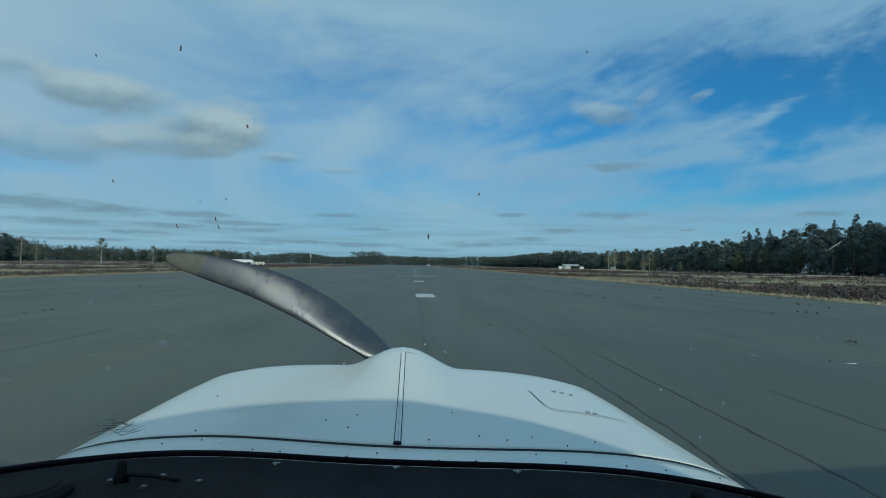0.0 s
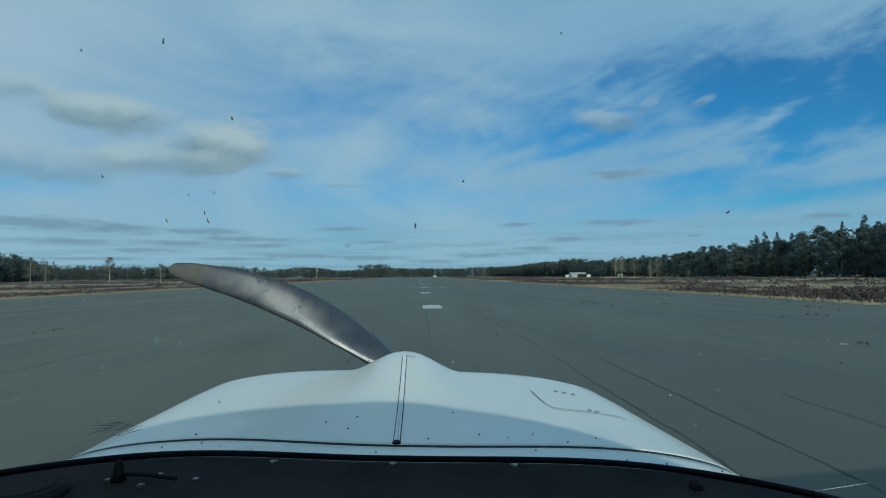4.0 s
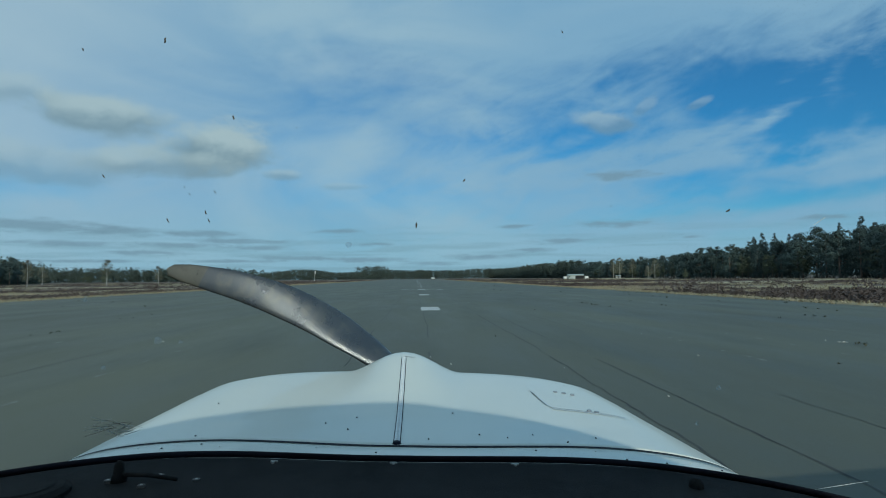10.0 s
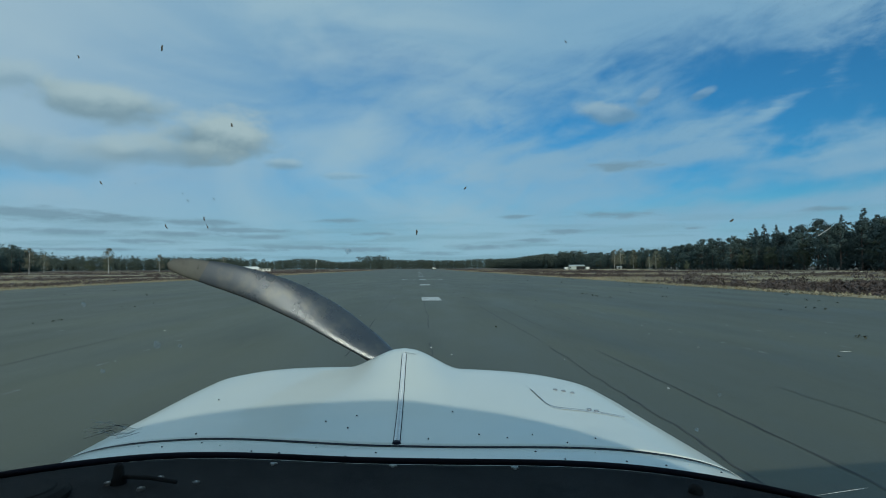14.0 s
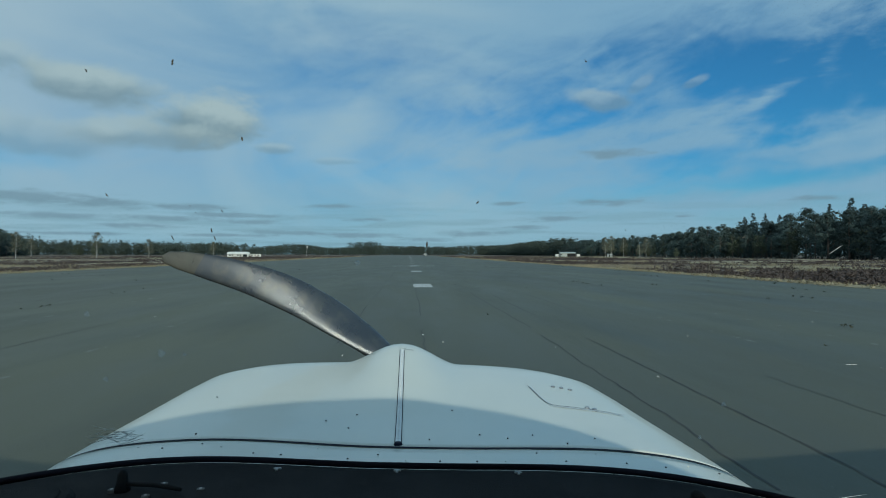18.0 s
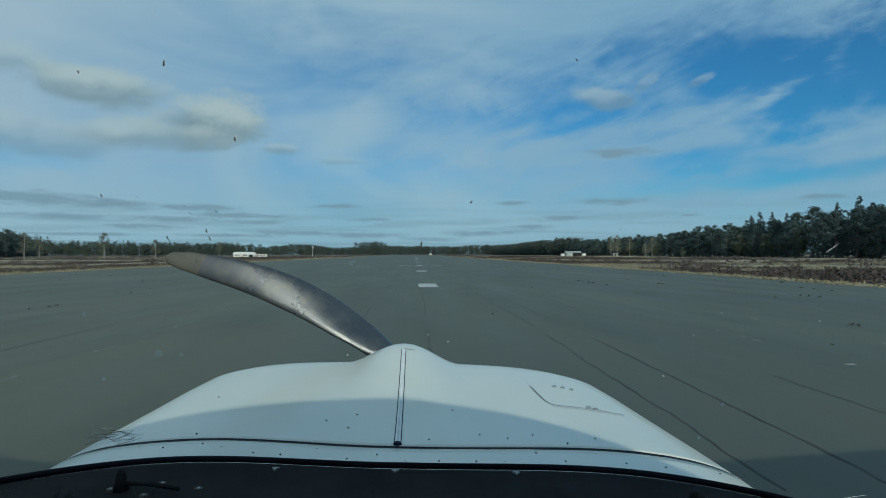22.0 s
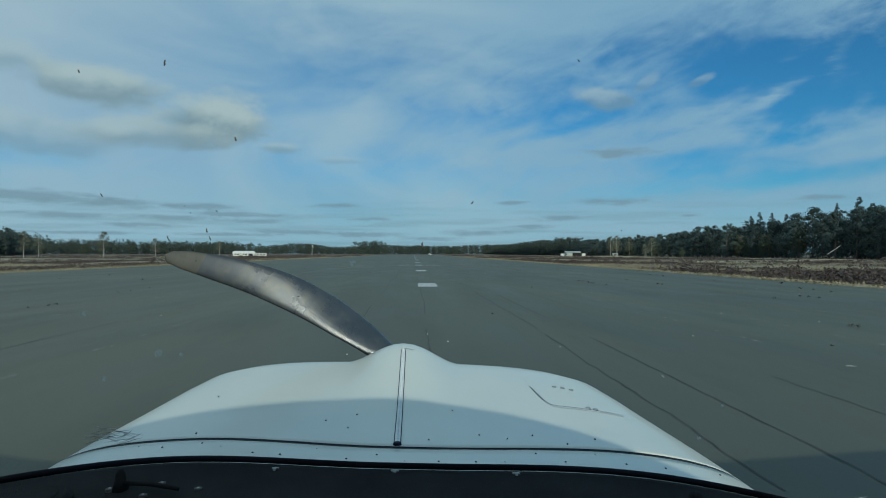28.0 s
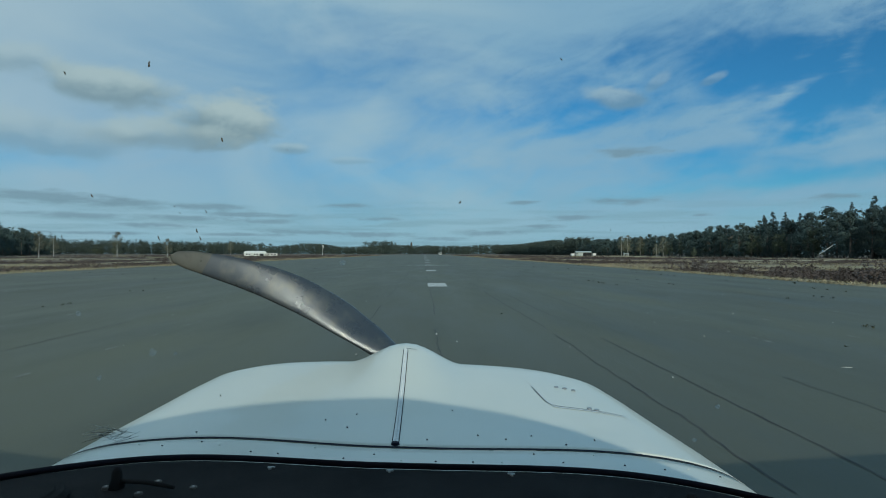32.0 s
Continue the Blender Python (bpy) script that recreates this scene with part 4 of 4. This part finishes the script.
def skin_strip(name, path, half, lift, mat, parent, label="", across="x"):
    """A thin strip laid along points (x, y) of the skin."""
    verts, faces = [], []
    for i, (x, y) in enumerate(path):
        for d in (-half, half):
            p = on_skin(x + d, y, lift) if across == "x" else on_skin(x, y + d, lift)
            verts.append(p)
        if i:
            faces.append((2 * i - 2, 2 * i - 1, 2 * i + 1, 2 * i))
    return mesh_ob(name, verts, faces, mat, parent, label)


seam_verts = []
for s in (math.copysign(abs(t) ** 2.2, t) for t in np.linspace(-1, 1, 97)):
    seam_verts += [skin(s, 0.9665, 0.0006), skin(s, 0.9745, 0.0006)]
mesh_ob("seam", seam_verts, [(2 * i, 2 * i + 1, 2 * i + 3, 2 * i + 2) for i in range(96)], SEAM, cowling, "dark gap between cowling and deck")


def centre(y):
    return nose(y)[0]


ys = list(np.linspace(0.985, 1.535, 60))
skin_strip("hinge", [(centre(y), y) for y in ys], 0.0048, 0.0030, HINGE, cowling, "riveted piano hinge along the centre")
for d in (-0.0058, 0.0058):
    skin_strip("hinge_gap", [(centre(y) + d, y) for y in ys], 0.0007, 0.0012, SEAM, cowling)
for y in np.linspace(0.995, 1.53, 32):
    v, f = tube([on_skin(centre(y), y, 0.003), on_skin(centre(y), y, 0.0052)], [0.0020, 0.0014], 8)
    mesh_ob("hinge_rivet", v, f, HINGE, cowling)
skin_strip("hinge_end", [(centre(1.54) + t, 1.54) for t in np.linspace(0, 0.03, 6)], 0.0012, 0.002, SEAM, cowling, across="y")
v, f = tube([on_skin(centre(0.985), 0.985, 0.0), on_skin(centre(0.985), 0.985, 0.004)], [0.008, 0.006], 12)
mesh_ob("hinge_pin", v, f, SEAM, cowling)

# the oil filler door
door_line = [(0.221, 1.400), (0.226, 1.36), (0.232, 1.31), (0.238, 1.275), (0.246, 1.256), (0.262, 1.248), (0.30, 1.246), (0.35, 1.243), (0.405, 1.240)]
skin_strip("oil_door_gap", door_line[:5], 0.0007, 0.0012, SEAM, cowling, "thin dark edge of the oil door")
skin_strip("oil_door_gap", door_line[4:], 0.0014, 0.0012, SEAM, cowling, "thin dark edge of the oil door", across="y")
skin_strip("oil_door_edge", [(x + 0.004, y) for x, y in door_line[:5]], 0.0014, 0.0018, HINGE, cowling)
skin_strip("oil_door_edge", [(x, y - 0.008) for x, y in door_line[4:]], 0.0030, 0.0018, HINGE, cowling, across="y")
for x, y in ((0.285, 1.415), (0.305, 1.412), (0.325, 1.405), (0.330, 1.255), (0.345, 1.25)):
    v, f = tube([on_skin(x, y, 0.0), on_skin(x, y, 0.003)], [0.006, 0.0045], 10)
    mesh_ob("oil_door_latch", v, f, STEEL, cowling)
# tiny irregular dark specks strewn over the cowling
for sx, sy in ((-0.201, 1.10), (-0.146, 1.14), (-0.161, 1.06), (0.07, 1.04), (0.165, 1.04), (0.229, 0.995), (0.023, 1.18), (-0.019, 1.01), (-0.445, 1.0), (-0.39, 1.28), (0.12, 1.02), (0.28, 1.03)):
    p = on_skin(sx * sy, sy, 0.0005)
    v, f = tube([p, p + Vector((random.uniform(-0.002, 0.002), 0.002, 0.0012))], [0.0016, 0.0009], 6)
    mesh_ob("fastener", v, f, SEAM, cowling)
for i in range(20):
    x = -0.52 + i * 0.052 + random.uniform(-0.008, 0.008)
    p = on_skin(x, random.choice((0.905, 0.93, 0.945)), 0.0004)
    v, f = tube([p, p + Vector((0, 0, 0.0012))], [0.0019, 0.0012], 7)
    mesh_ob("deck_rivet", v, f, SEAM if i % 3 else WHITE_PAINT, deck)

# propeller
HUB = Vector((-0.113, 1.83, -0.355))
prop = new("propeller")
prop.parent = plane
prop["label"] = "two-bladed grey metal propeller at rest"
v, f = tube([(-0.113, 1.70, -0.368), (-0.113, 1.78, -0.368), (-0.113, 1.86, -0.368), (-0.113, 1.95, -0.368), (-0.113, 2.0, -0.368)], [0.068, 0.066, 0.055, 0.03, 0.01], 28)
mesh_ob("spinner", v, f, WHITE_PAINT, prop, "white spinner cone", smooth=True)


def blade(angle, tip_only=False):
    """A twisted, tapering blade with a slight sweep."""
    c, s = math.cos(angle), math.sin(angle)
    along, up = Vector((c, 0, s)), Vector((-s, 0, c))
    rows, cols = 30, 16
    t0, t1 = (0.86, 1.0) if tip_only else (0.04, 0.86)
    verts = []
    for i in range(rows):
        t = t0 + (t1 - t0) * i / (rows - 1)
        chord = float(np.interp(t, (0, 0.15, 0.3, 0.55, 0.8, 0.93, 0.985, 1.0), (0.06, 0.112, 0.124, 0.112, 0.086, 0.062, 0.040, 0.010)))
        thick = float(np.interp(t, (0, 0.2, 1), (0.06, 0.026, 0.006)))
        twist = radians(float(np.interp(t, (0, 0.25, 0.5, 0.75, 1), (62, 44, 24, 13, 9))))
        bow = 0.0 if t < 0.02 else -0.060 * math.sin(math.pi * t) * (1 if math.cos(angle) < 0 else -1)
        mid = HUB + along * (0.845 * t) + up * bow
        for k in range(cols):
            a = 2 * math.pi * k / cols
            p, q = chord / 2 * math.cos(a), thick / 2 * math.sin(a)
            verts.append(mid + up * (p * math.cos(twist) - q * math.sin(twist)) + Vector((0, -1, 0)) * (p * math.sin(twist) + q * math.cos(twist)))
    faces = grid_faces(rows, cols, True)
    faces.append(tuple(range((rows - 1) * cols, rows * cols))[::-1] if tip_only else tuple(range(cols)))
    return verts, faces


for ang in (radians(156.5), radians(156.5 - 180)):
    v, f = blade(ang)
    mesh_ob("blade", v, f, PROP_GREY, prop, smooth=True)
    v, f = blade(ang, True)
    mesh_ob("blade_tip", v, f, PROP_TIP, prop, "worn yellowish blade tip", smooth=True)

# glareshield
SHELF_Z = -0.29


def shelf_front(x):
    u = abs((x + 0.066) / 0.50)
    return 0.80 - 0.085 * u ** 3.2 + 0.8 * skew(x)


cols = 61
xs = list(np.linspace(-0.64, 0.51, cols))
verts = []
for x in xs:
    yf = shelf_front(x)
    drop = -0.012 * abs((x + 0.066) / 0.57) ** 3
    verts += [(x, 0.30, SHELF_Z - 0.03), (x, 0.55, SHELF_Z - 0.006 + drop), (x, yf - 0.02, SHELF_Z + drop), (x, yf, SHELF_Z - 0.004 + drop), (x, yf, SHELF_Z - 0.05), (x, 0.30, SHELF_Z - 0.08)]
glare = mesh_ob("glareshield", verts, grid_faces(cols, 6, True), BLACK, plane, "matt black padded glareshield", smooth=False)
pts = [(x, shelf_front(x) + 0.004, SHELF_Z - 0.0005 - 0.012 * abs((x + 0.066) / 0.57) ** 3) for x in xs]
v, f = tube(pts, [0.0046] * cols, 8)
mesh_ob("rubber_seal", v, f, RUBBER, glare, "black rubber seal under the windscreen", smooth=True)
for sx, sz in ((-0.577, -0.412), (-0.519, -0.421), (-0.486, -0.400), (-0.423, -0.408)):
    d = (SHELF_Z - 0.003) / sz
    v, f = tube([(sx * d, d, SHELF_Z - 0.006), (sx * d, d, SHELF_Z - 0.0012)], [0.0052, 0.0046], 12)
    mesh_ob("screw_washer", v, f, WASHER, glare, "pale grey cup washer")
    v, f = tube([(sx * d, d, SHELF_Z - 0.002), (sx * d, d, SHELF_Z - 0.0005)], [0.0021, 0.0015], 10)
    mesh_ob("screw", v, f, STEEL, glare, "bright steel screw")
for sx in (-0.29, -0.08, 0.134):
    d = 0.779
    v, f = tube([(sx * d, d, SHELF_Z - 0.002), (sx * d, d, SHELF_Z + 0.0015)], [0.0026, 0.0020], 10)
    mesh_ob("clip", v, f, STEEL, glare, "small bright clip at the windscreen edge")
    part("clip_tab", box_bm(sx * d - 0.005, d + 0.003, SHELF_Z - 0.004, sx * d + 0.005, d + 0.007, SHELF_Z + 0.0012, 0.0006), STEEL, glare)
v, f = tube([(-0.400, 0.716, SHELF_Z - 0.006), (-0.400, 0.716, SHELF_Z + 0.006), (-0.400, 0.716, SHELF_Z + 0.016), (-0.400, 0.717, SHELF_Z + 0.021)], [0.0105, 0.0066, 0.0058, 0.0025], 14)
mesh_ob("lever", v, f, BLACK, glare, "black vent lever with a long arm", smooth=True)
v, f = tube([(-0.398, 0.716, SHELF_Z + 0.004), (-0.36, 0.712, SHELF_Z + 0.005), (-0.322, 0.704, SHELF_Z + 0.003)], [0.0030, 0.0031, 0.0024], 8)
mesh_ob("lever_arm", v, f, BLACK, glare, smooth=True)
v, f = tube([(0.324, 0.72, SHELF_Z - 0.012), (0.324, 0.72, SHELF_Z + 0.001), (0.324, 0.72, SHELF_Z + 0.006)], [0.010, 0.0085, 0.004], 12)
mesh_ob("knob", v, f, BLACK, glare, smooth=True)
v, f = tube([(-0.487, 0.668, SHELF_Z - 0.02), (-0.487, 0.668, SHELF_Z - 0.001), (-0.487, 0.668, SHELF_Z + 0.004), (-0.487, 0.668, SHELF_Z + 0.005)], [0.052, 0.050, 0.044, 0.03], 32)
mesh_ob("instrument_pod", v, f, BLACK, glare, "round black instrument rim", smooth=False)
v, f = tube([(-0.487, 0.668, SHELF_Z + 0.0045), (-0.487, 0.668, SHELF_Z + 0.0062)], [0.036, 0.034], 28)
mesh_ob("instrument_cap", v, f, BLACK, glare)

# windscreen
def screen_y(x, z):
    t = max(min((0.42 - z) / 0.71, 1.2), 0.0)
    return -0.28 + 1.10 * max(t, 0.0) ** 0.42 - 0.28 * (x + 0.066) ** 2


def on_screen(sx, sz):
    """Where the line of sight with these slopes from the eye meets the windscreen."""
    lo, hi = 0.02, 1.2
    for _ in range(40):
        d = (lo + hi) / 2
        if d < screen_y(sx * d, sz * d):
            lo = d
        else:
            hi = d
    return Vector((sx * lo, lo, sz * lo))


rows, cols = 20, 33
verts = [(x, screen_y(x, z), z) for z in 0.418 - 0.703 * np.linspace(0, 1, rows) ** 1.8 for x in np.linspace(-0.98, 0.86, cols)]
screen = mesh_ob("windscreen", verts, grid_faces(rows, cols), GLASS, plane, "clear curved acrylic windscreen spotted with insects", smooth=True)
screen.visible_shadow = False


def bug(sx, sz, length, lean, seed):
    rng = random.Random(seed)
    p = on_screen(sx, sz) * 0.985
    bm = bmesh.new()
    for k in range(rng.randint(2, 4)):
        s = length * rng.uniform(0.25, 0.55)
        off = Vector((math.sin(lean), 0, math.cos(lean))) * length * rng.uniform(-0.55, 0.55)
        m = Matrix.Translation(p + off) @ Matrix.Rotation(lean + rng.uniform(-0.4, 0.4), 4, "Y") @ Matrix.Diagonal((s * rng.uniform(0.3, 0.6), 0.0005, s, 1))
        got = bmesh.ops.create_icosphere(bm, subdivisions=2, radius=1.0, matrix=m)
        for v in got["verts"]:
            v.co += (v.co - p - off) * rng.uniform(-0.35, 0.25)
    part("bug_splat", bm, BUG, screen, "dried dark insect smear on the acrylic")


for i, (sx, sz, l, a) in enumerate(((-0.508, 0.344, 0.0024, 0.05), (-0.657, 0.326, 0.0020, -0.5), (-0.379, 0.214, 0.0034, -0.1), (0.041, 0.110, 0.0026, 0.6),
                                    (0.217, 0.369, 0.0014, -0.6), (-0.045, 0.032, 0.0032, 0.0), (-0.609, 0.107, 0.0022, -0.6), (-0.463, 0.091, 0.0010, 0.0),
                                    (-0.453, 0.079, 0.0020, -0.5), (-0.423, 0.048, 0.0026, -0.2), (-0.417, 0.035, 0.0026, -0.4), (-0.490, 0.033, 0.0026, -0.5),
                                    (0.516, 0.060, 0.0034, 0.9), (-0.407, 0.083, 0.0014, -0.6), (-0.264, 0.196, 0.0008, 0.0), (-0.547, 0.106, 0.0010, 0.0), (0.304, 0.067, 0.0010, 0.0))):
    bug(sx, sz, l * 1.2, a, i)


def dust_spot(sx, sz, r, seed):
    rng = random.Random(seed)
    p = on_screen(sx, sz) * 0.984
    ring = [p + Vector((math.cos(t) * r * rng.uniform(0.6, 1.2), 0, math.sin(t) * r * rng.uniform(0.6, 1.1))) for t in np.linspace(0, 2 * math.pi, 14)[:-1]]
    verts = ring + [q + Vector((0, -0.0002, 0)) for q in ring]
    n = len(ring)
    faces = [tuple(range(n)), tuple(range(2 * n - 1, n - 1, -1))] + [(i, (i + 1) % n, n + (i + 1) % n, n + i) for i in range(n)]
    mesh_ob("dust_spot", verts, faces, DUST, screen, "faint pale spot of dirt on the acrylic")


for i, (sx, sz, r) in enumerate(((-0.499, -0.170, 0.0036), (-0.593, -0.218, 0.0026), (-0.459, -0.172, 0.0020), (0.492, -0.241, 0.0024),
                                 (-0.632, -0.104, 0.0026), (-0.166, -0.004, 0.0026), (0.452, -0.301, 0.0022))):
    dust_spot(sx, sz, r * 1.35, i)
bug(0.332, -0.219, 0.0010, 0.3, 77)


def scratch(sx, sz, length, lean, mat, name, label):
    p = on_screen(sx, sz) * 0.985
    d = Vector((math.cos(lean), 0, math.sin(lean))) * length * 0.68
    v, f = tube([p - d, p + d * 0.3, p + d], [0.00014, 0.00030, 0.00011], 5)
    mesh_ob(name, v, f, mat, screen, label)


scratch(0.679, 0.041, 0.011, 0.6, SCUFF, "scratch", "pale scratch in the acrylic")
scratch(0.715, -0.165, 0.009, 0.0, SCUFF, "scratch", "pale scratch in the acrylic")
scratch(0.70, -0.405, 0.055, 0.16, SCUFF, "scratch", "pale scratch in the acrylic")
rng_s = random.Random(5)
for k in range(34):
    scratch(-0.577 + rng_s.uniform(-0.03, 0.035), -0.315 + rng_s.uniform(-0.012, 0.010), rng_s.uniform(0.008, 0.030), rng_s.choice((0.0, 0.15, -0.3, 0.5)) + rng_s.uniform(-0.2, 0.2),
            SCUFF if k % 5 else SEAM, "scratch", "fine scratch in a scuffed spot of the acrylic")

# unseen cabin shell and wings, edges shaped to shade the cowling, glareshield and ground
cols = 25
verts = []
for x in np.linspace(-0.82, 0.76, cols):
    u = (x + 0.03) / 0.79
    yf, top = -0.275 - (0.16 * u * u + 0.16 * u ** 6 if u > 0.32 else 0.017 + min(0.42 * (u - 0.32) ** 2, 0.24)), 0.425 - 0.05 * u * u - 0.08 * u ** 6
    verts += [(x, yf, top - 0.02), (x, yf - 0.02, top), (x, -1.6, top + 0.02), (x, -1.6, top - 0.03)]
mesh_ob("cabin_roof", verts, grid_faces(cols, 4, True), GREY_TRIM, plane)
for x in (-0.70, 0.55):
    part("cabin_side", box_bm(x, -1.6, -1.0, x + 0.03, 0.55, -0.34, 0.005), GREY_TRIM, plane)
part("cabin_floor", box_bm(-0.67, -1.6, -1.05, 0.55, 0.78, -1.0), GREY_TRIM, plane)
part("rear_bulkhead", box_bm(-0.70, -1.66, -1.0, 0.58, -1.605, 0.38), GREY_TRIM, plane)
part("instrument_panel", box_bm(-0.62, 0.50, -0.75, 0.49, 0.54, -0.345), BLACK, plane)
# out of view; the forward sweep sets where their ground shadow falls
for side, x0 in ((-1, -0.83), (1, 0.77)):
    verts = []
    for k in range(9):
        x = x0 + side * (0.12 + 0.65 * k if k else 0.0)
        z = 0.40 + 0.03 * k / 8
        for a in range(18):
            t = 2 * math.pi * a / 18
            lead = -0.28 if k else -0.9
            verts.append((x, (lead - 1.7) / 2 + (lead + 1.7) / 2 * math.cos(t) + 0.14 * k * (math.cos(t) + 1) / 2, z + 0.085 * math.sin(t) * (1 + 0.4 * math.cos(t))))
    faces = grid_faces(9, 18, True) + [tuple(range(18)), tuple(range(8 * 18, 9 * 18))]
    mesh_ob("wing", verts, faces, WHITE_PAINT, plane, "unseen long white wing over the cabin, set to shade the ground", smooth=True)


# undercarriage: each wheel stands on the runway
def wheel(x, y, r, top):
    ground = -EYE[2] + x * math.tan(radians(1.3))
    v, f = tube([(x - 0.07, y, ground + r), (x - 0.05, y, ground + r), (x + 0.05, y, ground + r), (x + 0.07, y, ground + r)], [r * 0.86, r, r, r * 0.86], 24)
    w = mesh_ob("wheel", v, f, RUBBER, plane, "black rubber tyre", smooth=False)
    v, f = tube([(x - 0.075, y, ground + r), (x + 0.075, y, ground + r)], [r * 0.5, r * 0.5], 16)
    mesh_ob("rim", v, f, WHITE_PAINT, w)
    v, f = tube([(x, y, ground + r), top], [0.03, 0.04], 10)
    mesh_ob("gear_leg", v, f, WHITE_PAINT, plane)


wheel(-1.15, -0.35, 0.2, (-0.66, -0.35, -1.02))
wheel(1.02, -0.35, 0.2, (0.53, -0.35, -1.02))
wheel(-0.09, 1.25, 0.18, (-0.09, 1.25, -0.45))
verts = [skin(s, 0.80, -0.01) for s in np.linspace(-1, 1, 33)]
lower = [Vector((-0.066 + 0.45 * math.sin(t), 0.80, -0.62 - 0.35 * math.cos(t))) for t in np.linspace(-1.5, 1.5, 33)]
mesh_ob("firewall", verts + lower, [(i, i + 1, 34 + i, 33 + i) for i in range(32)], GREY_TRIM, plane)
verts = []
for y, k in ((0.80, 1.0), (1.2, 0.95), (1.5, 0.8), (1.67, 0.55)):
    c, w, zt = nose(y)
    verts += [Vector((c + w * k * 0.98 * math.sin(t), y, -0.56 - 0.36 * k * max(math.cos(t), 0))) for t in np.linspace(-1.57, 1.57, 25)]
mesh_ob("lower_cowling", verts, grid_faces(4, 25), WHITE_PAINT, plane, smooth=True)
